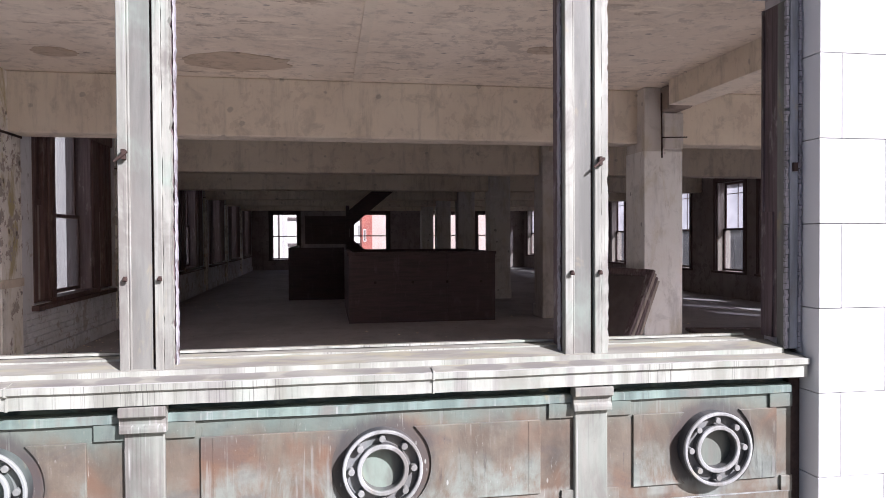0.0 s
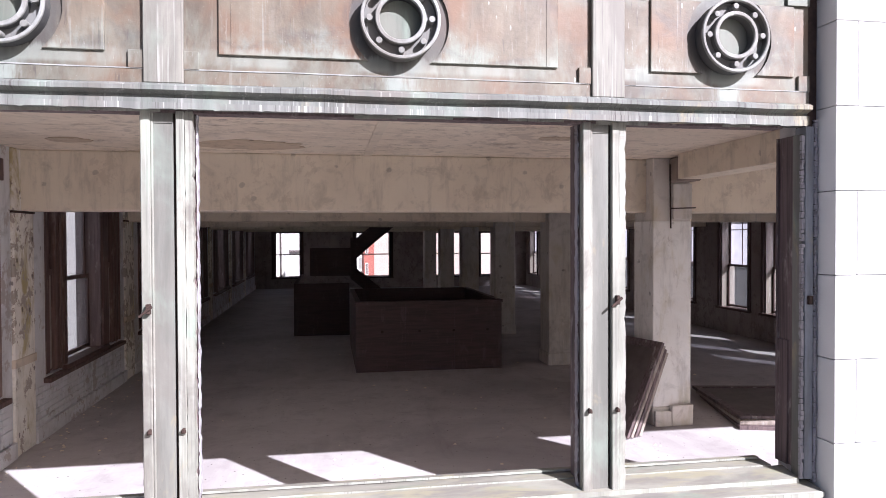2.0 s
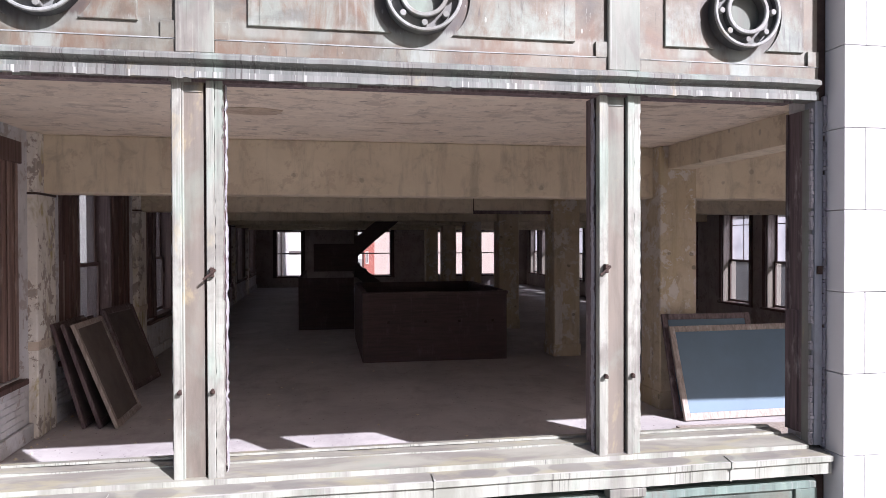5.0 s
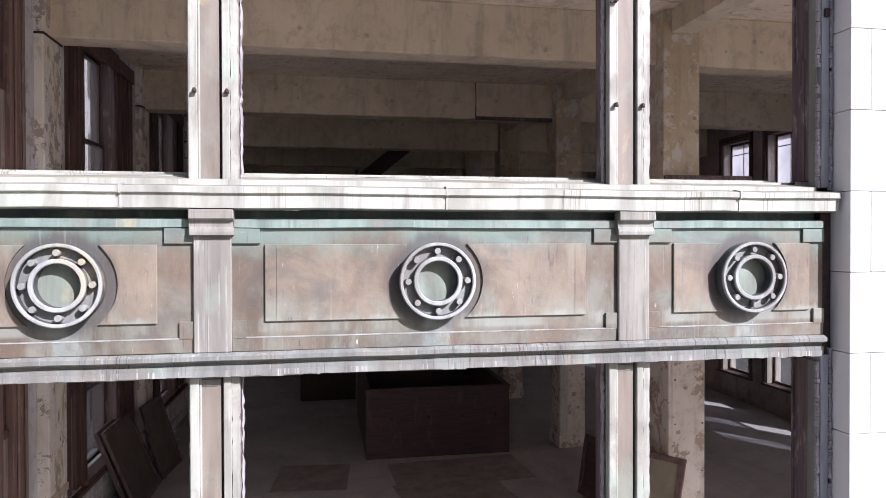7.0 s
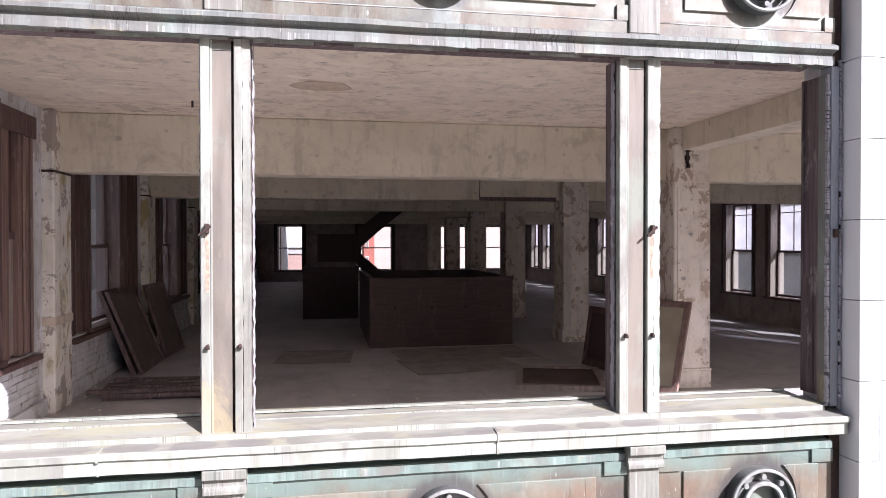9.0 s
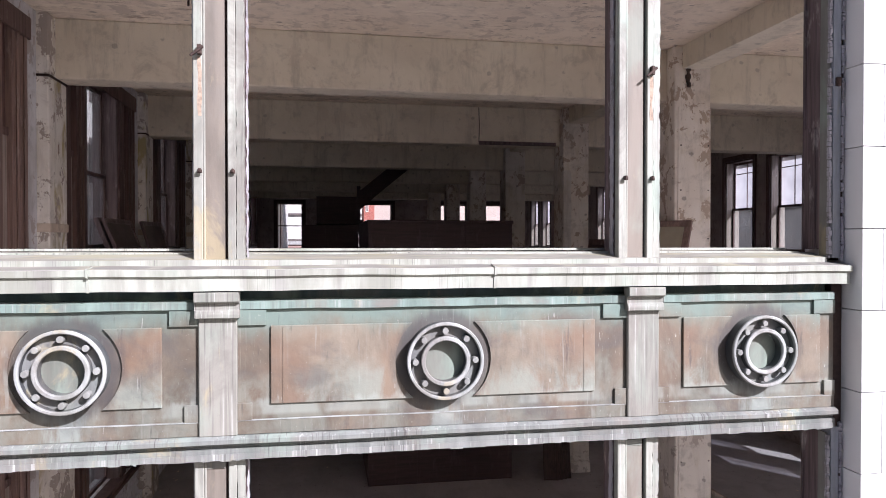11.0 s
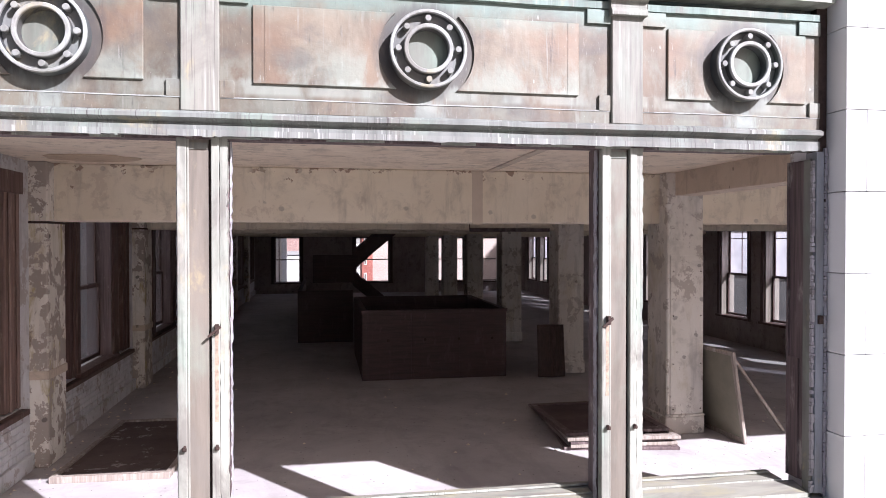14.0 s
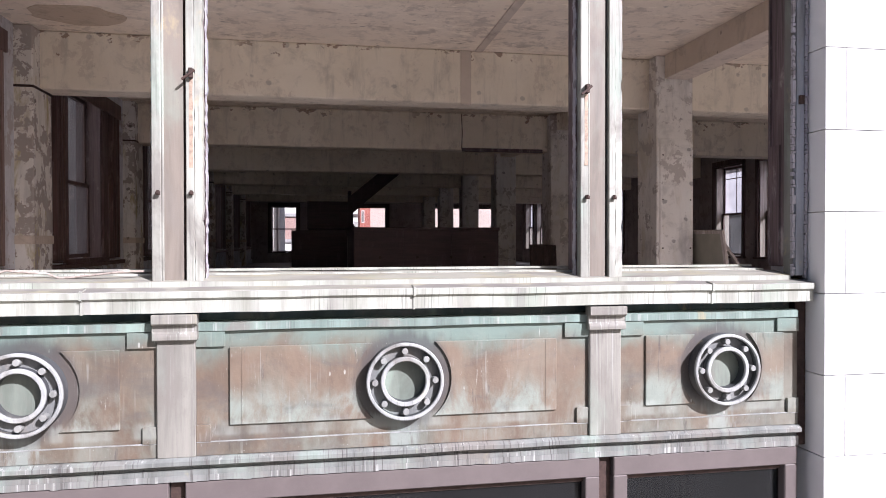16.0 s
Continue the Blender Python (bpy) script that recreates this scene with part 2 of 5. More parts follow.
    return m.bump(m.calc("ADD", m.calc("MULTIPLY", m.noise((2, 4, 2), 5, 0.6), 0.5), m.calc("MULTIPLY", fine, 0.2)), 0.3, 0.01).mat


def plaster_material(name, base, stain, patch, patches=0.4, pits=0.5, soft=0.015, yellow=0.0, peel=None):
    """Old limewash over concrete: stains, flaked patches, small pits."""
    m = Nodes(name, 0.9)
    big = m.noise(0.9, 7, 0.65, warp=0.4)
    mid = m.noise(3.6, 7, 0.7, (4, 2, 9), 0.5)
    fine = m.noise(45, 5, 0.7)
    flake = m.step(m.calc("ADD", m.noise((4.2, 4.2, 3.8), 8, 0.7, (8, 1, 3), 0.3), m.calc("MULTIPLY", m.calc("SUBTRACT", m.noise(0.7, 3, 0.5, (2, 2, 6)), 0.5), 0.35)), 0.62 - soft / 2 - 0.06 * patches, 0.625 + soft / 2 - 0.06 * patches)
    c = m.mix(m.step(big, 0.3, 0.7), base, stain)
    c = m.mix(m.calc("MULTIPLY", m.step(m.noise((5, 5, 0.8), 6, 0.7, (1, 3, 2)), 0.5, 0.72), 0.5), c, tuple(v * 0.55 for v in stain))
    if yellow:
        c = m.mix(m.calc("MULTIPLY", m.step(m.noise((3, 3, 1.1), 6, 0.65, (5, 9, 2), 0.5), 0.52, 0.66), yellow), c, (0.42, 0.34, 0.15))
        c = m.mix(m.calc("MULTIPLY", m.step(m.noise((4, 4, 1.6), 7, 0.7, (2, 6, 8), 0.4), 0.6, 0.68), yellow), c, (0.2, 0.14, 0.1))
    c = m.mix(m.calc("MULTIPLY", flake, patches), c, patch)
    c = m.mix(m.calc("MULTIPLY", m.step(mid, 0.5, 0.7), 0.5), c, tuple(v * 0.6 for v in stain))
    pit = m.step(m.calc("ADD", m.cells((3.0, 5.0, 3.4), shift=(3, 1, 2)), m.calc("MULTIPLY", m.noise(9, 4, 0.7), 0.25)), 0.25, 0.2)
    c = m.mix(m.calc("MULTIPLY", pit, pits * (0.5 if pits > 0.8 else 1.0)), c, (0.06, 0.05, 0.045))
    if pits > 0.8:
        scar = m.step(m.noise((1.5, 5.5, 3.2), 9, 0.78, (6, 2, 5), 0.3), 0.56, 0.6)
        scar = m.calc("MULTIPLY", scar, m.step(m.noise(0.8, 4, 0.6, (3, 7, 1), 0.4), 0.42, 0.6))
        c = m.mix(m.calc("MULTIPLY", scar, 0.7), c, (stain[0] * 0.5, stain[1] * 0.43, stain[2] * 0.37))
        pale = m.calc("MULTIPLY", m.step(m.noise((2.2, 7.5, 3.2), 8, 0.75, (1, 8, 3), 0.4), 0.55, 0.61), m.step(m.noise(0.9, 4, 0.6, (9, 1, 4), 0.4), 0.4, 0.56))
        c = m.mix(m.calc("MULTIPLY", pale, 0.55), c, tuple(min(1.0, v * 1.16) for v in base))
        slit = m.calc("MULTIPLY", m.step(m.noise((3.6, 17, 3), 6, 0.7, (4, 4, 7), 0.2), 0.66, 0.7), m.step(m.noise(1.1, 3, 0.5, (2, 9, 6)), 0.45, 0.58))
        c = m.mix(m.calc("MULTIPLY", slit, 0.85), c, (0.14, 0.1, 0.075))
        flake = m.calc("ADD", flake, m.calc("ADD", scar, m.calc("MULTIPLY", slit, 1.5)))
    if peel:
        lost = m.step(m.calc("ADD", m.noise((5.5, 5.5, 6.5), 8, 0.62, (3, 6, 1), 0.2), m.calc("MULTIPLY", m.calc("SUBTRACT", m.axis(2), peel), 0.6)), 0.6, 0.615)
        lost = m.calc("MULTIPLY", lost, m.step(m.noise((0.9, 0.9, 0.5), 3, 0.5, (7, 3, 2)), 0.4, 0.5))
        c = m.mix(m.calc("MULTIPLY", lost, 0.85), c, m.mix(m.step(mid, 0.45, 0.6), (0.3, 0.19, 0.135), (0.36, 0.29, 0.22)))
    m.color(c)
    h = m.calc("ADD", m.calc("MULTIPLY", flake, -0.6 * patches), m.calc("ADD", m.calc("MULTIPLY", mid, 0.5), m.calc("MULTIPLY", fine, 0.12)))
    return m.bump(h, 0.45, 0.02).mat


def floor_material():
    m = Nodes("dusty_concrete", 0.85)
    big = m.noise(0.55, 7, 0.65, warp=0.6)
    mid = m.noise(2.8, 7, 0.7, (3, 3, 1), 0.4)
    c = m.mix(m.step(big, 0.3, 0.7), (0.395, 0.368, 0.372), (0.525, 0.497, 0.492))
    c = m.mix(m.calc("MULTIPLY", m.step(mid, 0.48, 0.7), 0.3), c, (0.23, 0.205, 0.21))
    c = m.mix(m.calc("MULTIPLY", m.step(m.noise((1.6, 0.5, 1), 8, 0.72, (9, 5, 1), 0.5), 0.5, 0.62), 0.2), c, (0.24, 0.215, 0.22))
    c = m.mix(m.step(m.cells(9, shift=(1, 4, 2)), 0.1, 0.05), c, (0.1, 0.09, 0.085))
    c = m.mix(m.calc("MULTIPLY", m.step(m.noise(34, 3, 0.6), 0.68, 0.75), 0.6), c, (0.12, 0.11, 0.1))
    m.color(c)
    m.bsdf.inputs["Specular IOR Level"].default_value = 0.12
    return m.bump(m.noise(14, 6, 0.7), 0.3, 0.01).mat


def wood_material(name, base, dark, wear, grain=(30, 30, 1.2), worn=0.3):
    m = Nodes(name, 0.55)
    g = m.noise(grain, 6, 0.65, (2, 1, 4), 0.3)
    c = m.mix(m.step(g, 0.35, 0.68), base, dark)
    c = m.mix(m.calc("MULTIPLY", m.step(m.noise((9, 9, 2.5), 6, 0.7, (7, 2, 1)), 0.55, 0.68), worn), c, wear)
    m.color(c).rough(m.span(g, 0.45, 0.75))
    return m.bump(g, 0.3, 0.006).mat


def plain_material(name, base, rough=0.6, metal=0.0, vary=0.25, scale=8.0):
    m = Nodes(name, rough, metal)
    n = m.noise(scale, 6, 0.65)
    m.color(m.mix(m.step(n, 0.3, 0.72), base, tuple(v * (1 - vary) for v in base)))
    return m.bump(m.noise(scale * 6, 4, 0.7), 0.2, 0.004).mat


def tile_material():
    """White glazed terracotta, each block a little different."""
    m = Nodes("glazed_terracotta", 0.3)
    c = m.mix(m.span(m.chance, 0, 1), (0.66, 0.655, 0.65), (0.74, 0.735, 0.73))
    c = m.mix(m.calc("MULTIPLY", m.step(m.noise((3, 3, 1.1), 6, 0.7), 0.52, 0.75), 0.25), c, (0.62, 0.6, 0.58))
    m.color(c)
    return m.bump(m.noise(3.5, 4, 0.6), 0.06, 0.01).mat


def glass_material(name, tint=(0.9, 0.95, 0.95), dirt=0.25, dust=False, grey=0.75):
    """Dusty window glass: mostly clear, with a thin grey film."""
    mat = bpy.data.materials.new(name)
    mat.use_nodes = True
    t = mat.node_tree
    t.nodes.remove(t.nodes["Principled BSDF"])
    out = t.nodes["Material Output"]
    clear, gloss, film = t.nodes.new("ShaderNodeBsdfTransparent"), t.nodes.new("ShaderNodeBsdfGlossy"), t.nodes.new("ShaderNodeBsdfTranslucent" if dust else "ShaderNodeBsdfDiffuse")
    clear.inputs[0].default_value = (*tint, 1)
    gloss.inputs["Roughness"].default_value = 0.03
    film.inputs[0].default_value = (grey, grey, grey * 1.04, 1)
    a, b, f = t.nodes.new("ShaderNodeMixShader"), t.nodes.new("ShaderNodeMixShader"), t.nodes.new("ShaderNodeLayerWeight")
    n = t.nodes.new("ShaderNodeTexNoise")
    n.inputs["Scale"].default_value, n.inputs["Detail"].default_value = 1.2, 2
    geo = t.nodes.new("ShaderNodeNewGeometry")
    t.links.new(geo.outputs["Position"], n.inputs["Vector"])
    r = t.nodes.new("ShaderNodeMapRange")
    r.inputs[1].default_value, r.inputs[2].default_value, r.inputs[3].default_value, r.inputs[4].default_value = 0.3, 0.8, dirt * 0.3, dirt * 0.6
    t.links.new(n.outputs["Fac"], r.inputs[0])
    f.inputs["Blend"].default_value = 0.5
    power, scaled = t.nodes.new("ShaderNodeMath"), t.nodes.new("ShaderNodeMath")
    power.operation, power.inputs[1].default_value = "POWER", 5.0
    scaled.operation, scaled.inputs[1].default_value, scaled.inputs[2].default_value = "MULTIPLY_ADD", 0.6, 0.025
    t.links.new(f.outputs["Facing"], power.inputs[0]), t.links.new(power.outputs[0], scaled.inputs[0])
    t.links.new(scaled.outputs[0], a.inputs[0])
    t.links.new(clear.outputs[0], a.inputs[1]), t.links.new(gloss.outputs[0], a.inputs[2])
    t.links.new(r.outputs[0], b.inputs[0])
    t.links.new(a.outputs[0], b.inputs[1]), t.links.new(film.outputs[0], b.inputs[2])
    t.links.new(b.outputs[0], out.inputs[0])
    return mat


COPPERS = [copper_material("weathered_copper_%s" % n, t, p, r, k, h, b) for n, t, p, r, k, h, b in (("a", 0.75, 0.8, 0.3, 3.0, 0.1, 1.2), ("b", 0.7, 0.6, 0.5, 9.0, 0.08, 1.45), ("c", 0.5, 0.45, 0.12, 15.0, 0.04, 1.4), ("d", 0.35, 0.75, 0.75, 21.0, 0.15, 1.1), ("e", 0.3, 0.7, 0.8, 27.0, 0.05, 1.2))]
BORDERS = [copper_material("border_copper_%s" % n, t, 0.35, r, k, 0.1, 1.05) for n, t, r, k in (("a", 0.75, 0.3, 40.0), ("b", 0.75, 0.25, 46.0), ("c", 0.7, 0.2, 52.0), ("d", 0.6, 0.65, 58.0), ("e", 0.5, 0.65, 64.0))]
TEAL = bleached_material("verdigris_copper", (0.165, 0.22, 0.2), 0.8, 0.5, 0.3, 0.4)
# teal darkened to carry the sill's shade
SHADE_TEAL = bleached_material("shade_dark_teal", (0.045, 0.075, 0.078), 0.4, 0.4, 0.1)
SHADED_METAL = bleached_material("dirty_shaded_metal", (0.05, 0.052, 0.058), 0.5, 0.2, 0.1)
RUST = plain_material("rust_run", (0.4, 0.3, 0.225), 0.8, 0, 0.5, 30)
BLEACHED = bleached_material("bleached_metal", (0.32, 0.318, 0.285), 0.75, 0.55, 0.4, 0.4)
SILL = sill_material()
PILASTER = bleached_material("streaked_pilaster", (0.218, 0.207, 0.185), 0.7, 0.3, 0.6, 0.6)
LOWER = bleached_material("streaked_lower_metal", (0.165, 0.172, 0.165), 0.8, 0.4, 1.0, 0.5)
DRIP = bleached_material("whitened_drip_edge", (0.185, 0.188, 0.182), 0.6, 0.3, 1.0, 0.9)
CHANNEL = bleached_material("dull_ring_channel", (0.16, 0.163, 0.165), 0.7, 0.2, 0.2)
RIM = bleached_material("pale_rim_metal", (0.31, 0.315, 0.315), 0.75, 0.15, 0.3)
MULLION_GREY = bleached_material("grey_channel", (0.18, 0.178, 0.163), 0.5, 0.4, 0.15)
MULLION_TAUPE = bleached_material("taupe_channel", (0.18, 0.152, 0.128), 0.45, 0.3, 0.1)
STUD = bleached_material("pale_stud", (0.23, 0.23, 0.225), 0.4, 0.1, 0.1)
PLASTERS = [plaster_material("beam_limewash_%s" % n, b, s, p, k, 0.3, 0.04, 0.0, 2.6 if n == "lowest" else None) for n, b, s, p, k in (
    ("lowest", (0.86, 0.775, 0.63), (0.77, 0.68, 0.535), (0.55, 0.45, 0.35), 0.4),
    ("greyed", (0.79, 0.715, 0.575), (0.68, 0.605, 0.475), (0.57, 0.475, 0.37), 0.3),
    ("yellowed", (0.76, 0.665, 0.5), (0.65, 0.555, 0.405), (0.52, 0.415, 0.3), 0.5),
    ("upper", (0.84, 0.745, 0.6), (0.75, 0.65, 0.515), (0.5, 0.4, 0.304), 0.3))]
PLASTER = plaster_material("old_limewash", (0.66, 0.565, 0.46), (0.57, 0.473, 0.377), (0.4, 0.328, 0.258), 0.45)
CEILING = plaster_material("flaking_ceiling", (0.88, 0.77, 0.625), (0.79, 0.675, 0.535), (0.5, 0.415, 0.331), 0.5, 0.9)
COLUMN_PAINTS = [plaster_material("column_paint_%s" % n, b, s, p, k, 0.5, 0.025, 0.3) for n, b, s, p, k in (
    ("lowest", (0.78, 0.74, 0.68), (0.68, 0.635, 0.565), (0.46, 0.41, 0.36), 0.9),
    ("patched", (0.82, 0.765, 0.69), (0.7, 0.62, 0.52), (0.46, 0.367, 0.285), 1.1),
    ("yellowed", (0.58, 0.502, 0.377), (0.5, 0.405, 0.267), (0.62, 0.579, 0.515), 1.1),
    ("upper", (0.7, 0.666, 0.621), (0.64, 0.589, 0.524), (0.45, 0.376, 0.304), 0.25))]
PILASTER_PAINT = plaster_material("stained_pilaster_paint", (0.85, 0.82, 0.765), (0.72, 0.67, 0.59), (0.4, 0.345, 0.3), 1.3, 0.7, 0.02, 0.9)
COLUMN_WHITE = plaster_material("white_column_paint", (0.86, 0.85, 0.82), (0.8, 0.77, 0.72), (0.6, 0.55, 0.48), 0.2, 0.5, 0.025, 0.3)
WALL_PAINT = plaster_material("peeling_wall_paint", (0.69, 0.695, 0.72), (0.56, 0.545, 0.54), (0.42, 0.37, 0.34), 0.8)
WALL_GREY = plaster_material("stained_grey_wall_paint", (0.42, 0.365, 0.345), (0.3, 0.25, 0.235), (0.2, 0.165, 0.15), 0.6)
FLOOR = floor_material()
WOOD = wood_material("dark_stained_wood", (0.135, 0.078, 0.068), (0.075, 0.045, 0.041), (0.3, 0.235, 0.215), worn=0.5)
WOOD_DARK = wood_material("blackened_wood", (0.07, 0.04, 0.033), (0.038, 0.023, 0.02), (0.2, 0.14, 0.115))
# red wood made lighter: bounced sunlight is part of the colour
RED_WOOD = wood_material("bounce_lit_red_wood", (0.26, 0.17, 0.14), (0.15, 0.1, 0.085), (0.36, 0.28, 0.25), worn=0.6)
OLD_WOOD = wood_material("weathered_wood", (0.155, 0.11, 0.11), (0.07, 0.049, 0.05), (0.4, 0.36, 0.34), worn=0.6)
FADED = wood_material("faded_purple_brown_wood", (0.2, 0.145, 0.14), (0.11, 0.08, 0.08), (0.4, 0.35, 0.34), worn=0.6)
PALE_WOOD = wood_material("bare_grey_wood", (0.36, 0.31, 0.27), (0.22, 0.18, 0.155), (0.55, 0.52, 0.48), worn=0.6)
PANEL_BROWN = wood_material("brown_board", (0.085, 0.051, 0.05), (0.058, 0.037, 0.037), (0.17, 0.125, 0.118), (2.0, 2.0, 26), 0.35)
PEELING = plaster_material("peeling_panel_paint", (0.13, 0.095, 0.09), (0.08, 0.058, 0.056), (0.4, 0.37, 0.36), 0.75, 0.3)
PATCH = plaster_material("rough_ceiling_patch", (0.66, 0.53, 0.39), (0.55, 0.43, 0.31), (0.4, 0.3, 0.22), 0.5)
STUB = plaster_material("broken_brown_concrete", (0.33, 0.265, 0.215), (0.24, 0.185, 0.15), (0.15, 0.115, 0.095), 0.8)
SHEET = plain_material("dusty_sheet_board", (0.34, 0.305, 0.28), 0.8, 0, 0.4, 4)
BOARD_GREY = plain_material("grey_brown_board", (0.13, 0.105, 0.095), 0.6, 0, 0.4, 3)
PAPER = plain_material("yellowed_pane_board", (0.42, 0.37, 0.27), 0.5, 0, 0.25, 2)
OLIVE = plain_material("dull_olive_board", (0.26, 0.24, 0.185), 0.6, 0, 0.25, 2)
BLUE_PANE = plain_material("dusty_blue_pane", (0.1, 0.165, 0.225), 0.55, 0, 0.15, 1.2)
IRON = plain_material("rusty_iron", (0.07, 0.042, 0.034), 0.75, 0.3, 0.5, 20)
PUTTY = plaster_material("cracked_putty", (0.4, 0.39, 0.42), (0.3, 0.285, 0.3), (0.2, 0.18, 0.18), 0.7)
GREY_PAINT = bleached_material("grey_blue_paint", (0.26, 0.275, 0.315), 0.35, 0.0, 0.1)
TILE = tile_material()
MORTAR = plain_material("tile_joint", (0.36, 0.35, 0.345), 0.9)
TAUPE = plain_material("taupe_frame_paint", (0.13, 0.108, 0.104), 0.45, 0.1, 0.15, 5)
CURTAIN = plain_material("grey_curtain", (0.4, 0.4, 0.39), 0.9, 0, 0.2, 3)
ASPHALT = plain_material("street_concrete", (0.33, 0.31, 0.275), 0.9, 0, 0.3, 0.3)
RED_BRICK = plain_material("far_red_brick", (0.36, 0.12, 0.095), 0.8, 0, 0.2, 1.5)
GREY_STUCCO = plain_material("far_grey_stucco", (0.3, 0.29, 0.275), 0.85, 0, 0.15, 0.5)
PINK_STUCCO = plain_material("far_pink_stucco", (0.33, 0.215, 0.19), 0.8, 0, 0.12, 0.6)
CREAM_STUCCO = plain_material("far_cream_stucco", (0.46, 0.375, 0.34), 0.8, 0, 0.12, 0.6)
STUCCO = plain_material("far_pale_stucco", (0.62, 0.59, 0.57), 0.8, 0, 0.12, 0.6)
GLASS = glass_material("dusty_glass", (0.72, 0.74, 0.74), 0.1, True)
HAZY_GLASS = glass_material("hazy_glass", (0.75, 0.76, 0.8), 1.2, True, 0.62)
CLEAR_GLASS = glass_material("clear_glass", (0.96, 0.97, 0.97), 0.02)
DISC = bleached_material("dull_green_disc", (0.155, 0.175, 0.15), 0.5, 0.6, 0.1)
DARK_GLASS = glass_material("dark_glass", (0.35, 0.37, 0.38), 0.03)


# ---- mesh helpers ----
def block(bm, x0, x1, y0, y1, z0, z1):
    v = [bm.verts.new(p) for p in ((x0, y0, z0), (x1, y0, z0), (x1, y1, z0), (x0, y1, z0), (x0, y0, z1), (x1, y0, z1), (x1, y1, z1), (x0, y1, z1))]
    for q in ((3, 2, 1, 0), (4, 5, 6, 7), (0, 1, 5, 4), (1, 2, 6, 5), (2, 3, 7, 6), (3, 0, 4, 7)):
        bm.faces.new([v[i] for i in q])
    return v


def prism(bm, outline, axis, lo, hi):
    """A closed outline of two coordinates, drawn out along an axis from lo to hi."""
    def at(p, d):
        return {"x": (d, p[0], p[1]), "y": (p[0], d, p[1]), "z": (p[0], p[1], d)}[axis]
    a, b = [bm.verts.new(at(p, lo)) for p in outline], [bm.verts.new(at(p, hi)) for p in outline]
    n = len(outline)
    for i in range(n):
        bm.faces.new((a[i], a[(i + 1) % n], b[(i + 1) % n], b[i]))
    bm.faces.new(a[::-1]), bm.faces.new(b)


def lathe(bm, profile, centre, steps=48, axis="y"):
    """A ring profile of (radius, offset) turned about an axis; the profile is closed."""
    rings = []
    for i in range(steps):
        a = 2 * math.pi * i / steps
        c, s = math.cos(a), math.sin(a)
        rings.append([bm.verts.new(Vector(centre) + Vector((r * c, d, r * s) if axis == "y" else (r * c, r * s, d))) for r, d in profile])
    n = len(profile)
    for i in range(steps):
        p, q = rings[i], rings[(i + 1) % steps]
        for j in range(n):
            bm.faces.new((p[j], p[(j + 1) % n], q[(j + 1) % n], q[j]))


def finish(bm, material, bevel=0.0, smooth=False):
    if bevel:
        bmesh.ops.bevel(bm, geom=[e for e in bm.edges], offset=bevel, segments=1, affect="EDGES", clamp_overlap=True)
    bmesh.ops.recalc_face_normals(bm, faces=bm.faces)
    mesh = bpy.data.meshes.new("mesh")
    bm.to_mesh(mesh)
    bm.free()
    mesh.materials.append(material)
    if smooth:
        for p in mesh.polygons:
            p.use_smooth = True
        mesh.set_sharp_from_angle(angle=radians(35))
    return mesh


def part(name, bm, material, parent=None, label="", bevel=0.0, smooth=False):
    ob = new(name, finish(bm, material, bevel, smooth))
    ob.parent = parent
    if label:
        tagged(ob, label)
    return ob


def solid(name, boxes, material, label, category, kind="structure", group="", bevel=0.0):
    """A thing or a piece of the setting made of one mesh of blocks."""
    bm = bmesh.new()
    for b in boxes:
        block(bm, *b)
    return tagged(part(name, bm, material, None, "", bevel), label, category, group, kind)


def base(name, x, y, z, label, category, group="", kind=""):
    ob = new(name)
    ob.location = (x, y, z)
    ob.empty_display_size = 0.2
    return tagged(ob, label, category, group, kind)


def part_box(name, parent, material, *b, label="", bevel=0.0):
    bm = bmesh.new()
    block(bm, *b)
    return part(name, bm, material, parent, label, bevel)


def cut_wall(across, a0, a1, z0, z1, d0, d1, holes):
    """Blocks of a wall with rectangular holes (a0, a1, z0, z1); across: the axis on which it runs."""
    cuts_a = sorted({a0, a1, *(h[0] for h in holes), *(h[1] for h in holes)})
    out = []
    for lo, hi in zip(cuts_a, cuts_a[1:]):
        mid = (lo + hi) / 2
        spans, z = [], z0
        for h in sorted((h for h in holes if h[0] < mid < h[1]), key=lambda h: h[2]):
            spans.append((z, h[2]))
            z = h[3]
        spans.append((z, z1))
        for s, e in spans:
            if e - s > 1e-4:
                out.append((lo, hi, d0, d1, s, e) if across == "x" else (d0, d1, lo, hi, s, e))
    return out


# ---- plan ----
STOREY = 3.66
LEVELS = [-0.82, 2.84, 6.50, 10.16]
ROOF = 13.82
LEFT, RIGHT, FAR = -3.97, 9.76, 30.1
BAY = 4.29
ROWS = [4.15 + BAY * i for i in range(6)]
CEIL = 3.53
BEAMS = [2.845, 2.825, 2.84, 2.82]
COLUMN_X = [3.89, 3.865, 3.79, 3.78]
PILASTER_X = [0.2, 0.13, 0.1, 0.03]
WALL_D = 0.34


# ---- structure ----
def ragged_block(bm, x0, x1, y0, y1, z0, z1, seed):
    rnd = random.Random(seed)
    for q in block(bm, x0, x1, y0, y1, z0, z1):
        q.co += Vector((rnd.uniform(-0.012, 0.012), rnd.uniform(-0.015, 0.015), rnd.uniform(-0.012, 0.012) if q.co.z > z0 + 0.01 else 0))


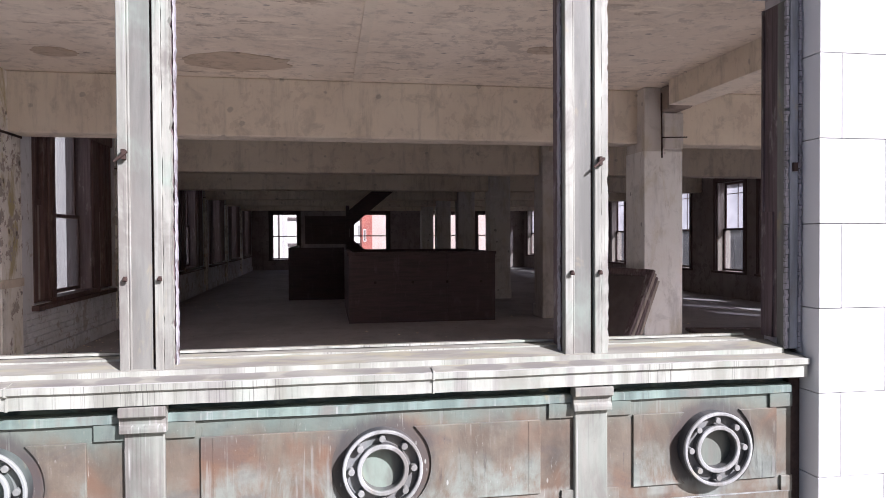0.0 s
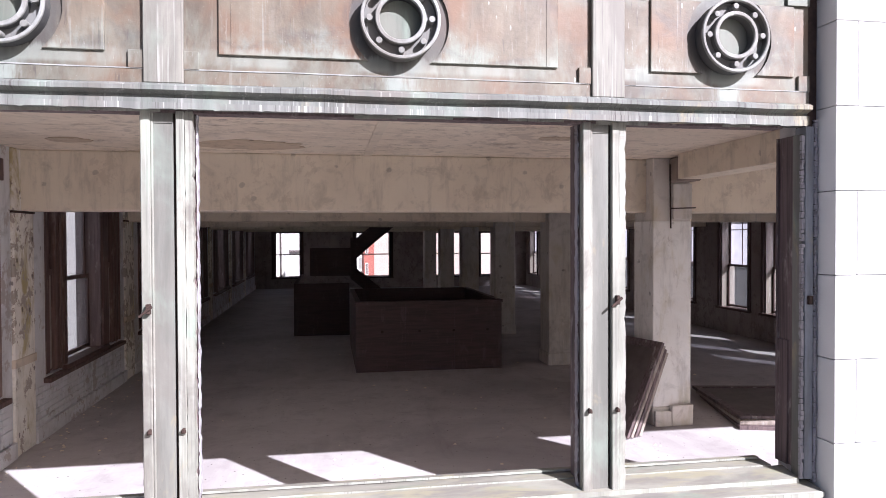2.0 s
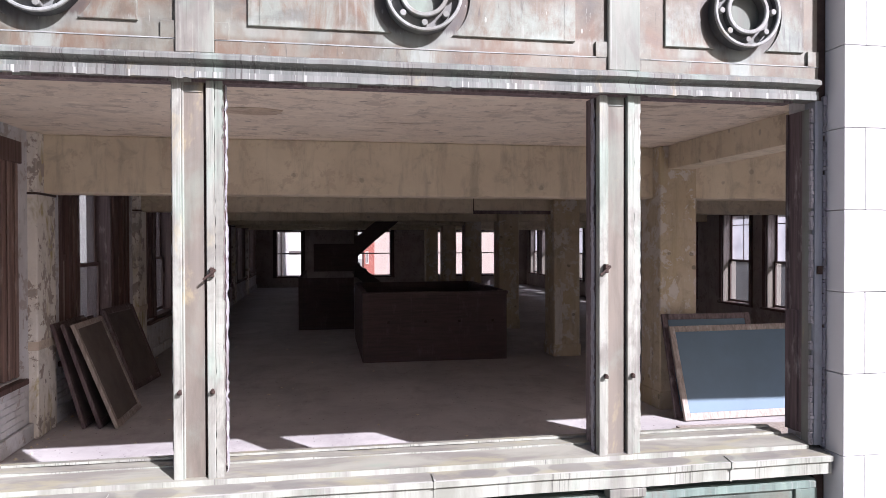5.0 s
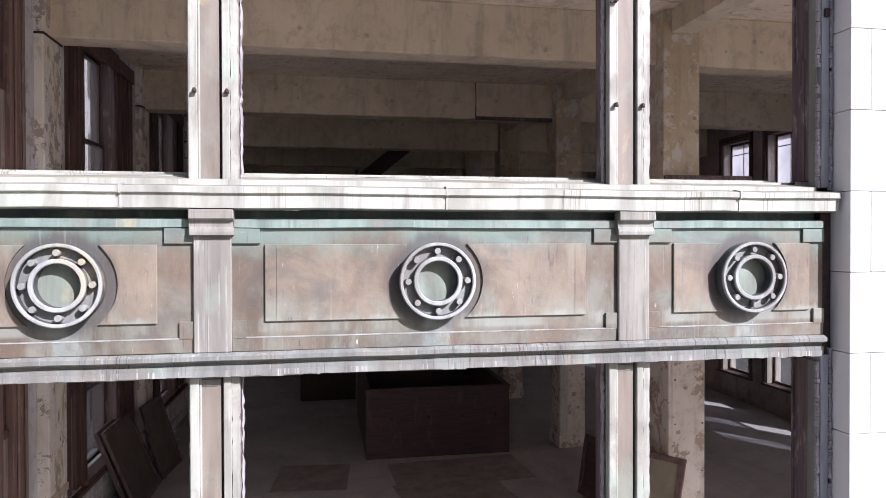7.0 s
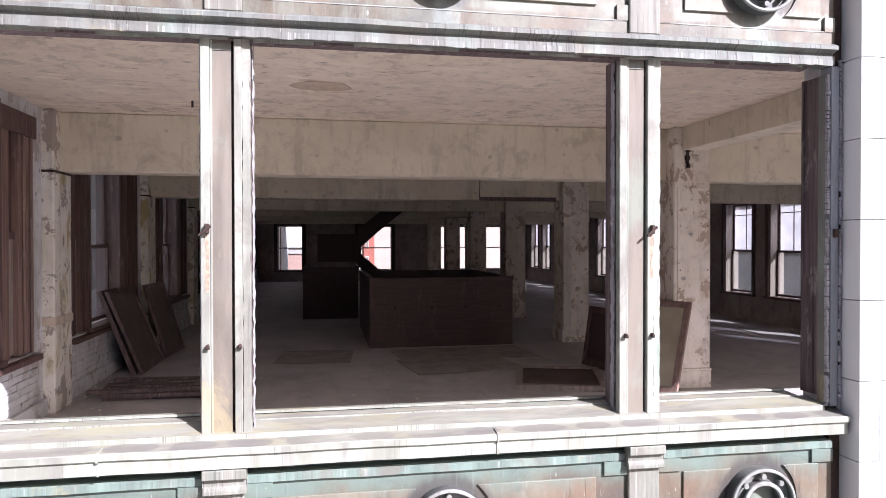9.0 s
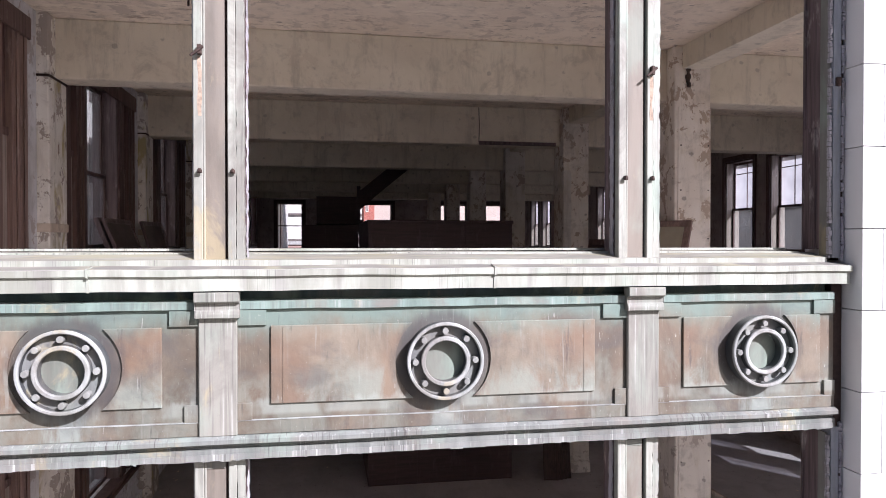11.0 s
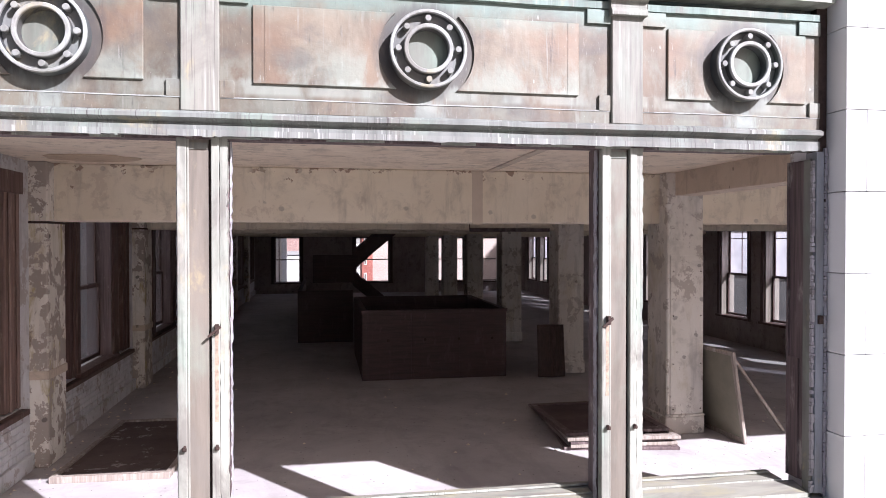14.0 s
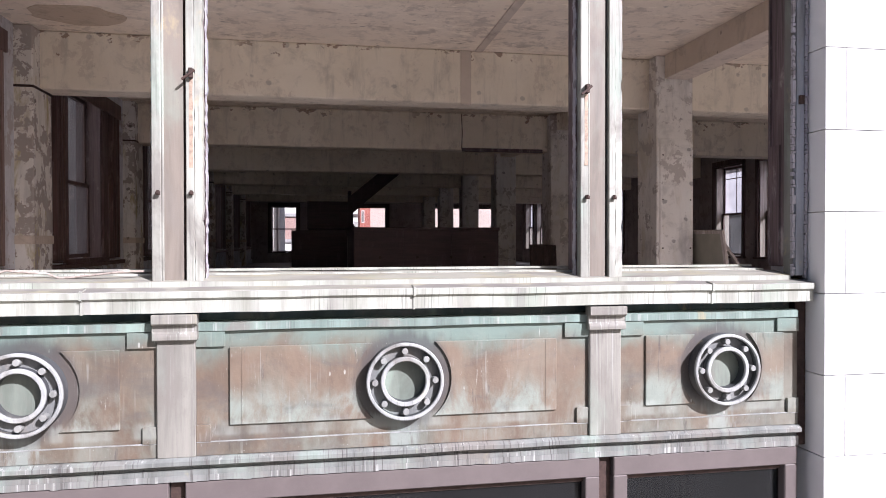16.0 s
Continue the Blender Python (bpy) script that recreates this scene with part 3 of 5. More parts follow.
for n, z in enumerate([-4.48, *LEVELS, ROOF]):
    solid("floor_%d" % (n + 1), [(LEFT - 0.3, RIGHT + 0.3, 0.345, FAR + 0.3, z - 0.07, z)], FLOOR, "bare dusty grey concrete floor with stains", "floor")
    if n:
        ceil = solid("ceiling_%d" % n, [(LEFT, RIGHT, 0.345, FAR, z - STOREY + CEIL, z - 0.074)], CEILING, "cream limewashed concrete ceiling, flaking", "ceiling")
        under = z - STOREY + CEIL
        rnd = random.Random(n + 400)
        for x, y, u, v in {5: ((-1.28, 3.6, 0.6, 0.4), (-3.1, 3.45, 0.22, 0.2), (1.93, 2.66, 0.2, 0.14)), 2: ((-3.15, 3.72, 0.5, 0.36), (0.6, 2.2, 0.16, 0.12))}.get(n, ((0.7 - n * 0.5, 2.5, 0.3, 0.2),)):
            bm = bmesh.new()
            prism(bm, [(x + u * rnd.uniform(0.86, 1.06) * math.cos(t * 0.224), y + v * rnd.uniform(0.86, 1.06) * math.sin(t * 0.224)) for t in range(28)], "z", under - 0.008, under + 0.01)
            part("plaster_patch", bm, PATCH, ceil, "rough plaster patch")
        if n in (2, 5):
            bx, by = ((1.5, 1.33) if n == 2 else (0.05, 0.03))
            bm = bmesh.new()
            block(bm, bx - 0.05, bx + 0.05, 0.35, 4.35, under - 0.014, under + 0.01)
            part("joint_strip", bm, PLASTER if n == 2 else PLASTERS[3], ceil, "plastered joint strip")
            bm = bmesh.new()
            block(bm, by - 0.07, by + 0.07, 4.352, 4.365, under - 0.7, under - 0.002)
            part("joint_strip", bm, PLASTER if n == 2 else PLASTERS[3], ceil, "plastered joint strip")
        if n == 3:
            bm = bmesh.new()
            lathe(bm, [(0.0001, 0), (0.012, 0), (0.012, 0.07), (0.0001, 0.07)], (-2.19, 3.46, under - 0.07), 10, "z")
            part("hook", bm, IRON, ceil, "rusty iron hook", 0, True)

LEFT_BAYS = [0.78 + BAY * i for i in range(7)]
holes = []
for z in LEVELS:
    holes += [(a, a + 3.1, z + 0.76, z + 3.36) for a in LEFT_BAYS if a + 3.1 < FAR]
solid("wall_left", cut_wall("y", 0.345, FAR + 0.3, -9, 14.7, LEFT - 0.4, LEFT, holes), WALL_PAINT, "side wall with peeling grey white paint over concrete", "wall")
RIGHT_WINDOWS = [w for i in range(6) for w in ((4.96 + BAY * i, 6.11 + BAY * i), (6.74 + BAY * i, 7.94 + BAY * i))]
holes = []
for z in LEVELS:
    holes += [(a, b, z + 0.66, z + 3.0) for a, b in RIGHT_WINDOWS]
solid("wall_right", cut_wall("y", 0.345, FAR + 0.3, -9, 14.7, RIGHT, RIGHT + 0.4, holes), WALL_GREY, "side wall with stained grey brown paint over concrete", "wall")
FAR_WINDOWS = [(-3.05, -1.73), (0.9, 2.7), (4.88, 6.57), (7.3, 8.45)]
holes = []
for z in LEVELS:
    holes += [(a, b, z + 0.52, z + 2.82) for a, b in FAR_WINDOWS]
solid("wall_far", cut_wall("x", LEFT, RIGHT, -9, 14.7, FAR, FAR + 0.4, holes), WALL_GREY, "end wall with grey brown stained paint over concrete", "wall")
# front wall: open bay between the piers, a second open bay past the pier
holes = []
for z in LEVELS:
    holes += [(-2.86, 2.86, z + 0.6, z + 3.3), (4.8, 8.6, z + 0.7, z + 3.24)]
holes += [(-2.86, 2.86, -3.9, -1.1)]
solid("wall_front", cut_wall("x", LEFT - 0.4, RIGHT + 0.4, -9, 15.5, 0.12, WALL_D, holes), WALL_PAINT, "front wall of the building behind its metal cladding", "wall")

for z, paint, lime, low, cx, px in zip(LEVELS, COLUMN_PAINTS, PLASTERS, BEAMS, COLUMN_X, PILASTER_X):
    for n, y in enumerate(ROWS):
        bm = bmesh.new()
        block(bm, LEFT, RIGHT, y + 0.21, y + 0.6, z + low - 0.03 * min(n, 2), z + CEIL)
        tagged(part("beam", bm, lime, None, "", 0.015), "deep concrete ceiling beam with old cream limewash", "beam", "ceiling beams", "structure")
        bm = bmesh.new()
        block(bm, cx, cx + 0.53, y, y + 0.55, z, z + CEIL)
        col = tagged(part("column", bm, paint, None, "", 0.014), "square concrete column with peeling white paint", "column", "columns in a row", "structure")
        bm = bmesh.new()
        block(bm, cx - 0.02, cx + 0.55, y - 0.02, y + 0.58, z, z + 0.24)
        part("plinth", bm, paint, col, "chipped column plinth", 0.012)
        if z in LEVELS[:2] and n == 0:
            part_box("facing_board", col, paint, cx + 0.05, cx + 0.527, y - 0.012, y + 0.02, z + 0.27, z + 2.42 + 0.3 * (z > 0), label="patched facing board", bevel=0.004)
            part_box("ledge", col, paint, cx + 0.03, cx + 0.545, y - 0.032, y + 0.02, z + 0.243, z + 0.268, bevel=0.004)
            if z < 0:
                part_box("corner_pipe", col, paint, cx - 0.012, cx + 0.03, y - 0.03, y + 0.012, z + 0.27, z + 3.0, label="painted pipe along the edge", bevel=0.014)
                bm = bmesh.new()
                lathe(bm, [(0.021, 0.0), (0.05, 0.07), (0.06, 0.1), (0.0001, 0.1), (0.0001, 0.0)], (cx + 0.009, y - 0.009, z + 3.0), 14, "z")
                part("pipe_funnel", bm, paint, col, "", 0, True)
            for u in (0.09, 0.49):
                for w in (0.34, 0.95, 1.6, 2.2):
                    part_box("screw", col, IRON, cx + u - 0.009, cx + u + 0.009, y - 0.016, y - 0.011, z + w - 0.009, z + w + 0.009)
        if z == LEVELS[3] and n == 0:
            part_box("paint_coat", col, COLUMN_WHITE, cx - 0.005, cx + 0.535, y - 0.005, y + 0.555, z + 0.241, z + 2.70, label="white painted lower shaft", bevel=0.008)
            for u, v, h in ((3.78, 3.99, 0.2), (4.01, 4.3, 0.27)):
                bm = bmesh.new()
                ragged_block(bm, u, v, y - 0.09, y - 0.021, z, z + h, 7 + int(u * 10))
                part("plinth_block", bm, paint, col, "rough broken plinth block", 0.008)
        bm = bmesh.new()
        block(bm, LEFT - 0.1, LEFT + px, y, y + 0.55, z, z + CEIL)
        pil = tagged(part("pilaster", bm, PILASTER_PAINT, None, "", 0.014), "wall pilaster with peeling stained paint", "pilaster", "pilasters along the wall", "structure")
        part_box("band", pil, PLASTER, LEFT - 0.1, LEFT + px + 0.013, y - 0.012, y + 0.562, z + 1.02, z + 1.12, bevel=0.006)
        part_box("necking", pil, IRON, LEFT - 0.1, LEFT + px + 0.01, y - 0.01, y + 0.56, z + low - 0.03, z + low - 0.003)
    ys = [0.345, *ROWS, FAR]
    for a, b in zip(ys, ys[1:]):
        broken = a < 1 and z == LEVELS[3]
        solid("cross_beam", [(cx + 0.12, cx + 0.47, (a + 0.6 if a > 1 else a), 3.73 if broken else (b + 0.21 if b < FAR else b), z + 3.22, z + CEIL)], PLASTER if a < 1 and z == LEVELS[0] else lime, "shallow concrete beam joining the columns", "beam", "structure", "cross beams")
    # low ledge and base course along the side walls
    for a, b in zip([0.35, *[y + 0.55 for y in ROWS]], [*ROWS, FAR]):
        solid("baseboard", [(LEFT, LEFT + 0.05, a, b, z, z + 0.19)], WALL_PAINT, "chipped whitewashed base course along the wall", "baseboard", "structure", "base courses", 0.006)


# ---- windows in the side and end walls ----
def sash_window(name, across, a0, a1, z0, z1, inner, out, meet, bars, label, group, wood=WOOD, jamb=None, hazy=False):
    """A double-hung wooden window: casing, liners, stool, two sashes and panes. out: 1 or -1, away from the room."""
    top = base(name, 0, 0, 0, label, "window", group, "structure")

    def bx(nm, mat, u0, u1, d0, d1, w0, w1, parent=top, label="", bevel=0.0):
        lo, hi = sorted((inner + out * d0, inner + out * d1))
        b = (lo, hi, u0, u1, w0, w1) if across == "y" else (u0, u1, lo, hi, w0, w1)
        return part_box(nm, parent, mat, *b, label=label, bevel=bevel)

    bx("casing", wood, a0 - 0.11, a0 + 0.01, -0.03, 0.0, z0 - 0.02, z1 + 0.12)
    bx("casing", wood, a1 - 0.01, a1 + 0.11, -0.03, 0.0, z0 - 0.02, z1 + 0.12)
    bx("head_casing", wood, a0 + 0.01, a1 - 0.01, -0.03, 0.0, z1 - 0.01, z1 + 0.12)
    bx("stool", wood, a0 - 0.13, a1 + 0.13, -0.07, 0.12, z0 - 0.05, z0 + 0.005)
    bx("jamb", jamb or wood, a0, a0 + 0.05, 0.004, 0.36, z0 + 0.006, z1 - 0.05)
    bx("jamb", jamb or wood, a1 - 0.05, a1, 0.004, 0.36, z0 + 0.006, z1 - 0.05)
    bx("head_jamb", wood, a0, a1, 0.004, 0.36, z1 - 0.05, z1 - 0.011)
    for nm, w0, w1, d in (("lower_sash", z0 + 0.01, meet + 0.025, 0.17), ("upper_sash", meet - 0.025, z1 - 0.05, 0.215)):
        s = bx(nm, wood, a0 + 0.05, a0 + 0.1, d, d + 0.04, w0, w1)
        bx("stile", wood, a1 - 0.1, a1 - 0.05, d, d + 0.04, w0, w1, s)
        bx("rail", wood, a0 + 0.1, a1 - 0.1, d, d + 0.04, w0, w0 + 0.055, s)
        bx("rail", wood, a0 + 0.1, a1 - 0.1, d, d + 0.04, w1 - 0.05, w1, s)
        g = bx("pane", HAZY_GLASS if hazy and nm == "upper_sash" else CLEAR_GLASS if across == "x" else GLASS, a0 + 0.1, a1 - 0.1, d + 0.018, d + 0.022, w0 + 0.055, w1 - 0.05, s)
        g.visible_shadow = across == "y"
        if nm == "upper_sash" and bars:
            mid = (a0 + a1) / 2
            bx("muntin", wood, mid - 0.012, mid + 0.012, d + 0.008, d + 0.032, w0 + 0.055, w1 - 0.05, s)
            bx("muntin", wood, a0 + 0.1, a1 - 0.1, d + 0.006, d + 0.017, w1 - 0.3, w1 - 0.277, s)
    return top


def lift(makers):
    """One window on the lowest storey and its copies above."""
    first = makers(LEVELS[0])
    for z in LEVELS[1:]:
        copy_thing(first, Matrix.Translation((0, 0, z - LEVELS[0])))


for a, b in RIGHT_WINDOWS:
    lift(lambda z: sash_window("window", "y", a, b, z + 0.66, z + 3.0, RIGHT, 1, z + 1.74, True, "dark wooden double-hung window with dusty panes", "windows of the right wall", WOOD, PALE_WOOD, True))
for a, b in FAR_WINDOWS:
    lift(lambda z: sash_window("window", "x", a, b, z + 0.52, z + 2.82, FAR, 1, z + 1.66, False, "dark wooden double-hung window in the end wall", "windows of the end wall", WOOD_DARK))


def panelled_bay(a, z):
    """A wide wooden window bay: box frames with pale lower panels on both sides of one double-hung window."""
    # boards of the front bay get the wood with bounced sunlight in its colour
    lit_bay = a < 2
    wood = RED_WOOD if lit_bay else WOOD
    top = sash_window("window_bay", "y", a + 0.66, a + 2.2, z + 0.8, z + 3.3, LEFT, -1, z + 1.92, False, "tall dark wooden window bay with pale lower panels and a dusty double-hung window", "window bays of the left wall", WOOD, FADED)
    for lo, hi, u, v in ((a, a + 0.55, 0.12, 0.32), (a + 2.31, a + 3.1, 0.2, 0.42)):
        part_box("box_frame", top, WOOD, LEFT - 0.3, LEFT - 0.06, lo, hi, z + 0.77, z + 3.36)
        part_box("lower_panel", top, PALE_WOOD, LEFT - 0.06, LEFT - 0.045, lo + u, lo + v, z + 0.8, z + 2.02, label="pale bare board")
        part_box("panel_rail", top, WOOD, LEFT - 0.06, LEFT - 0.025, lo + u, lo + v, z + 2.02, z + 2.1)
        for p0, p1 in ((lo, lo + u), (lo + v, hi)):
            part_box("board", top, wood, LEFT - 0.06, LEFT + 0.012, p0, p1, z + 0.78, z + 3.35, bevel=0.006)
        n = 2 if hi - lo - v > 0.3 else 1
        for k in range(n):
            m = lo + v + (hi - lo - v) * (k + 0.6) / n
            part_box("moulding", top, wood, LEFT + 0.012, LEFT + 0.035, m - 0.03, m + 0.03, z + 0.78, z + 3.35, bevel=0.009)
    part_box("wide_sill", top, WOOD, LEFT - 0.02, LEFT + 0.09, a - 0.06, a + 3.16, z + 0.68, z + 0.744, bevel=0.008)
    part_box("head_board", top, WOOD, LEFT + 0.013, LEFT + 0.05, a - 0.02, a + 3.12, z + 3.13, z + 3.37, bevel=0.006)
    return top


for a in LEFT_BAYS:
    lift(lambda z: panelled_bay(a, z))


# ---- facade ----
RINGS = (-2.24, 0.0, 2.226)


def ragged(bm, x0, x1, y0, y1, z0, z1, seed, jag=0.012, step=0.05):
    """An upright strip whose right and left edges are chipped."""
    rnd = random.Random(seed)
    n = max(2, int((z1 - z0) / step))
    rows = []
    for i in range(n + 1):
        z = z0 + (z1 - z0) * i / n
        a, b = x0 + rnd.uniform(0, jag), x1 - rnd.uniform(0, jag) * (2.2 if rnd.random() < 0.2 else 1)
        d = rnd.uniform(-0.0012, 0.0012)
        rows.append([bm.verts.new(p) for p in ((a, y0 + d, z), (b, y0 + d, z), (b, y1, z), (a, y1, z))])
    for p, q in zip(rows, rows[1:]):
        for j in range(4):
            bm.faces.new((p[j], p[(j + 1) % 4], q[(j + 1) % 4], q[j]))
    bm.faces.new(rows[0][::-1]), bm.faces.new(rows[-1])


def chips(bm, x0, x1, y0, y1, z0, z1, seed):
    """A column of small crackled chips with open cracks between them."""
    rnd = random.Random(seed)
    z = z0
    while z < z1 - 0.02:
        h = rnd.uniform(0.012, 0.04)
        if rnd.random() < 0.97:
            v = block(bm, x0 + rnd.uniform(0, 0.006), x1 - rnd.uniform(0, 0.008), y0 + rnd.uniform(-0.004, 0.006), y1, z, min(z + h, z1))
            for q in v:
                q.co.z += rnd.uniform(-0.005, 0.005)
        z += h + rnd.uniform(0.001, 0.006)


def bent(bm, outline, x0, x1, seed, amount=0.003, step=0.3):
    """A moulding along x whose line wavers a little, as old sheet metal does."""
    rnd = random.Random(seed)
    n = int((x1 - x0) / step)
    rows = []
    for i in range(n + 1):
        dy, dz = rnd.uniform(-amount, amount) * 0.5, rnd.uniform(-amount, amount)
        rows.append([bm.verts.new((x0 + (x1 - x0) * i / n, y + dy, z + dz)) for y, z in outline])
    m = len(outline)
    for p, q in zip(rows, rows[1:]):
        for j in range(m):
            bm.faces.new((p[j], p[(j + 1) % m], q[(j + 1) % m], q[j]))
    bm.faces.new(rows[0][::-1]), bm.faces.new(rows[-1])


def pierced(bm, x0, x1, z0, z1, cx, cz, r, steps=48, depth=0.075):
    """A sheet with a round hole and the tube behind the hole."""
    angles = sorted({2 * math.pi * i / steps for i in range(steps)} | {math.atan2(z - cz, x - cx) % (2 * math.pi) for x in (x0, x1) for z in (z0, z1)})
    rows = []
    for a in angles:
        c, s = math.cos(a), math.sin(a)
        d = min(((x1 if c > 0 else x0) - cx) / c if abs(c) > 1e-9 else 1e9, ((z1 if s > 0 else z0) - cz) / s if abs(s) > 1e-9 else 1e9)
        rows.append([bm.verts.new(q) for q in ((cx + d * c, 0.118, cz + d * s), (cx + d * c, 0, cz + d * s), (cx + r * c, 0, cz + r * s), (cx + r * c, depth, cz + r * s))])
    for p, q in zip(rows, rows[1:] + rows[:1]):
        for j in range(3):
            bm.faces.new((p[j], p[j + 1], q[j + 1], q[j]))


def spandrel(zf, n):
    """One band of sheet copper cladding between two storeys, above it the sill."""
    top = base("spandrel", 0, 0, zf, "%s copper spandrel with ring medallions under a bleached sill" % ("reddish brown weathered" if n > 2 else "grey brown weathered"), "spandrel", "spandrels of the facade", "structure")
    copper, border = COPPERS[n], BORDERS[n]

    def p(name, bm, mat, label="", bevel=0.0, smooth=False):
        return part(name, bm, mat, top, label, bevel, smooth)
    x0, x1 = -2.9, 2.885
    # sill in three tiers
    bm = bmesh.new()
    bent(bm, [(-0.11, 0.75), (-0.11, 0.712), (-0.09, 0.702), (-0.09, 0.622), (0.02, 0.614), (0.1, 0.614), (0.1, 0.782)], x0, x1, n)
    p("sill", bm, SILL, "bleached sloping metal sill")
    bm = bmesh.new()
    bent(bm, [(0.02, 0.802), (0.02, 0.76), (0.2, 0.76), (0.2, 0.835)], x0, 2.79, n + 10, 0.003)
    p("upper_sill", bm, SILL, "pale upper sill step")
    bm = bmesh.new()
    bent(bm, [(0.2, 0.846), (0.2, 0.76), (0.36, 0.7), (0.36, 0.852)], x0, 2.7, n + 20, 0.004)
    p("inner_sill", bm, SILL)
    # seams of the sill sheets
    for x in (0.31, -2.1) if n % 2 else (0.05, -1.9, 2.1):
        bm = bmesh.new()
        prism(bm, [(-0.116, 0.757), (-0.116, 0.706), (-0.096, 0.696), (-0.096, 0.618), (-0.07, 0.618), (-0.03, 0.74), (-0.02, 0.772)], "x", x, x + 0.012)
        p("seam", bm, SILL)
    # shaded recess and verdigris bead
    bm = bmesh.new()
    bent(bm, [(-0.012, 0.556), (-0.026, 0.55), (-0.026, 0.505), (0.004, 0.5), (0.004, 0.56)], x0, x1 - 0.07, n + 30, 0.003)
    p("bead", bm, TEAL, "verdigris green bead moulding")
    bm = bmesh.new()
    bent(bm, [(-0.03, -0.262), (-0.055, -0.28), (-0.055, -0.305), (0.0, -0.325), (0.0, -0.34), (-0.02, -0.346), (-0.02, -0.405), (0.115, -0.405), (0.115, -0.262)], x0, x1 - 0.06, n + 40, 0.003)
    p("lower_moulding", bm, LOWER, "grey streaked lower moulding")
    # drip edge with a torn lower line
    bm = bmesh.new()
    rnd = random.Random(n + 60)
    x, line = x0, [(x1 - 0.08, -0.372), (x0, -0.372)]
    while x < x1 - 0.1:
        w, d = rnd.uniform(0.01, 0.09), -0.408 - rnd.uniform(0, 0.003) - (rnd.uniform(0, 0.007) if rnd.random() < 0.2 else 0)
        line += [(x + 0.001, d), (min(x + w, x1 - 0.08), d - rnd.uniform(-0.002, 0.002))]
        x += w
    prism(bm, line, "y", -0.026, -0.0205)
    p("drip_edge", bm, DRIP, "torn metal drip edge")
    # strip behind the recess, coloured dark for the shade under the sill
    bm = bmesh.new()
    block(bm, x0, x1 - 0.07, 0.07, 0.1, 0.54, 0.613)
    p("recess", bm, SHADE_TEAL, "recess under the sill, its shade put into a dark green")
    for x in (-1.385, 1.36):
        bm = bmesh.new()
        block(bm, x - 0.112, x + 0.112, -0.034, 0.004, -0.262, 0.605)
        q = p("pilaster", bm, PILASTER, "streaked pale pilaster strip", 0.006)
        bm = bmesh.new()
        prism(bm, [(-0.094, 0.613), (-0.094, 0.555), (-0.058, 0.548), (-0.058, 0.505), (-0.066, 0.5), (-0.072, 0.48), (-0.072, 0.455), (0, 0.455), (0, 0.613)], "x", x - 0.13, x + 0.13)
        part("cap", bm, PILASTER, q, "", 0.004)
    for a, b, c, l, r in ((-2.9, -1.497, RINGS[0], -2.72, -1.71), (-1.273, 1.248, RINGS[1], -1.077, 1.022), (1.472, 2.825, RINGS[2], 1.66, 2.71)):
        for side, edge in ((-1, l), (1, r)):
            rad, lo, hi, k = 0.31, -0.08, 0.4, 14
            a0, a1 = math.asin((lo - 0.163) / rad), math.asin((hi - 0.163) / rad)
            arc = [(c + side * rad * math.cos(a0 + (a1 - a0) * i / k), 0.163 + rad * math.sin(a0 + (a1 - a0) * i / k)) for i in range(k + 1)]
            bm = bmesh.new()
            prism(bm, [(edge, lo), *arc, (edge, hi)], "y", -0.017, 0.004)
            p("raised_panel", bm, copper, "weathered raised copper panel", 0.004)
            if abs(edge - c) > 0.8:
                bm = bmesh.new()
                block(bm, edge - side * 0.075 - 0.003, edge - side * 0.075 + 0.003, -0.0195, -0.015, lo + 0.004, hi - 0.004)
                p("seam", bm, copper)
        for s0, s1, z0, z1 in ((a, a + 0.17, 0.405, 0.5), (b - 0.17, b, 0.405, 0.5), (a, a + 0.085, -0.175, -0.07), (b - 0.085, b, -0.175, -0.07)):
            bm = bmesh.new()
            block(bm, s0, s1, -0.02, 0.004, z0, z1)
            p("corner_block", bm, border, "", 0.002)
        bm = bmesh.new()
        block(bm, a, b, -0.014, 0.004, -0.261, -0.172)
        band = p("base_band", bm, border, "", 0.003)
        bm = bmesh.new()
        bent(bm, [(-0.0175, -0.171), (-0.0175, -0.178), (-0.01, -0.178), (-0.01, -0.171)], a + 0.001, b - 0.001, n + 70, 0.002)
        part("fold", bm, RIM, band, "worn bright fold")
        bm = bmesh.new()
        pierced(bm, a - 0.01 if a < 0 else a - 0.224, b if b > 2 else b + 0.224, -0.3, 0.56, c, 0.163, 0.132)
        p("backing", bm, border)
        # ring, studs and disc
        # ring walls: dirty metal, coloured darker to hold the shade between the rims
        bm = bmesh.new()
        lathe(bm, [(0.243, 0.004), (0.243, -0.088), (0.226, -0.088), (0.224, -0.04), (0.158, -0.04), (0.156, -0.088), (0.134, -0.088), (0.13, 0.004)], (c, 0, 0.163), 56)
        ring = p("ring_medallion", bm, SHADED_METAL, "dirty metal ring medallion, walls darkened for shade, with pale rims and round studs", 0, True)
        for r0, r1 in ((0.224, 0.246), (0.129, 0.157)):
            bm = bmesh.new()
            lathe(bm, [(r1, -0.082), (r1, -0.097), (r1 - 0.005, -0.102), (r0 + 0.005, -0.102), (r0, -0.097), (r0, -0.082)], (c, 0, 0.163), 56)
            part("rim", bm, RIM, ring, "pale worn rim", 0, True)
        bm = bmesh.new()
        lathe(bm, [(0.0001, -0.016), (0.133, -0.016), (0.133, -0.004), (0.0001, -0.004)], (c, 0, 0.163), 28)
        part("disc", bm, DISC, ring, "dull green disc")
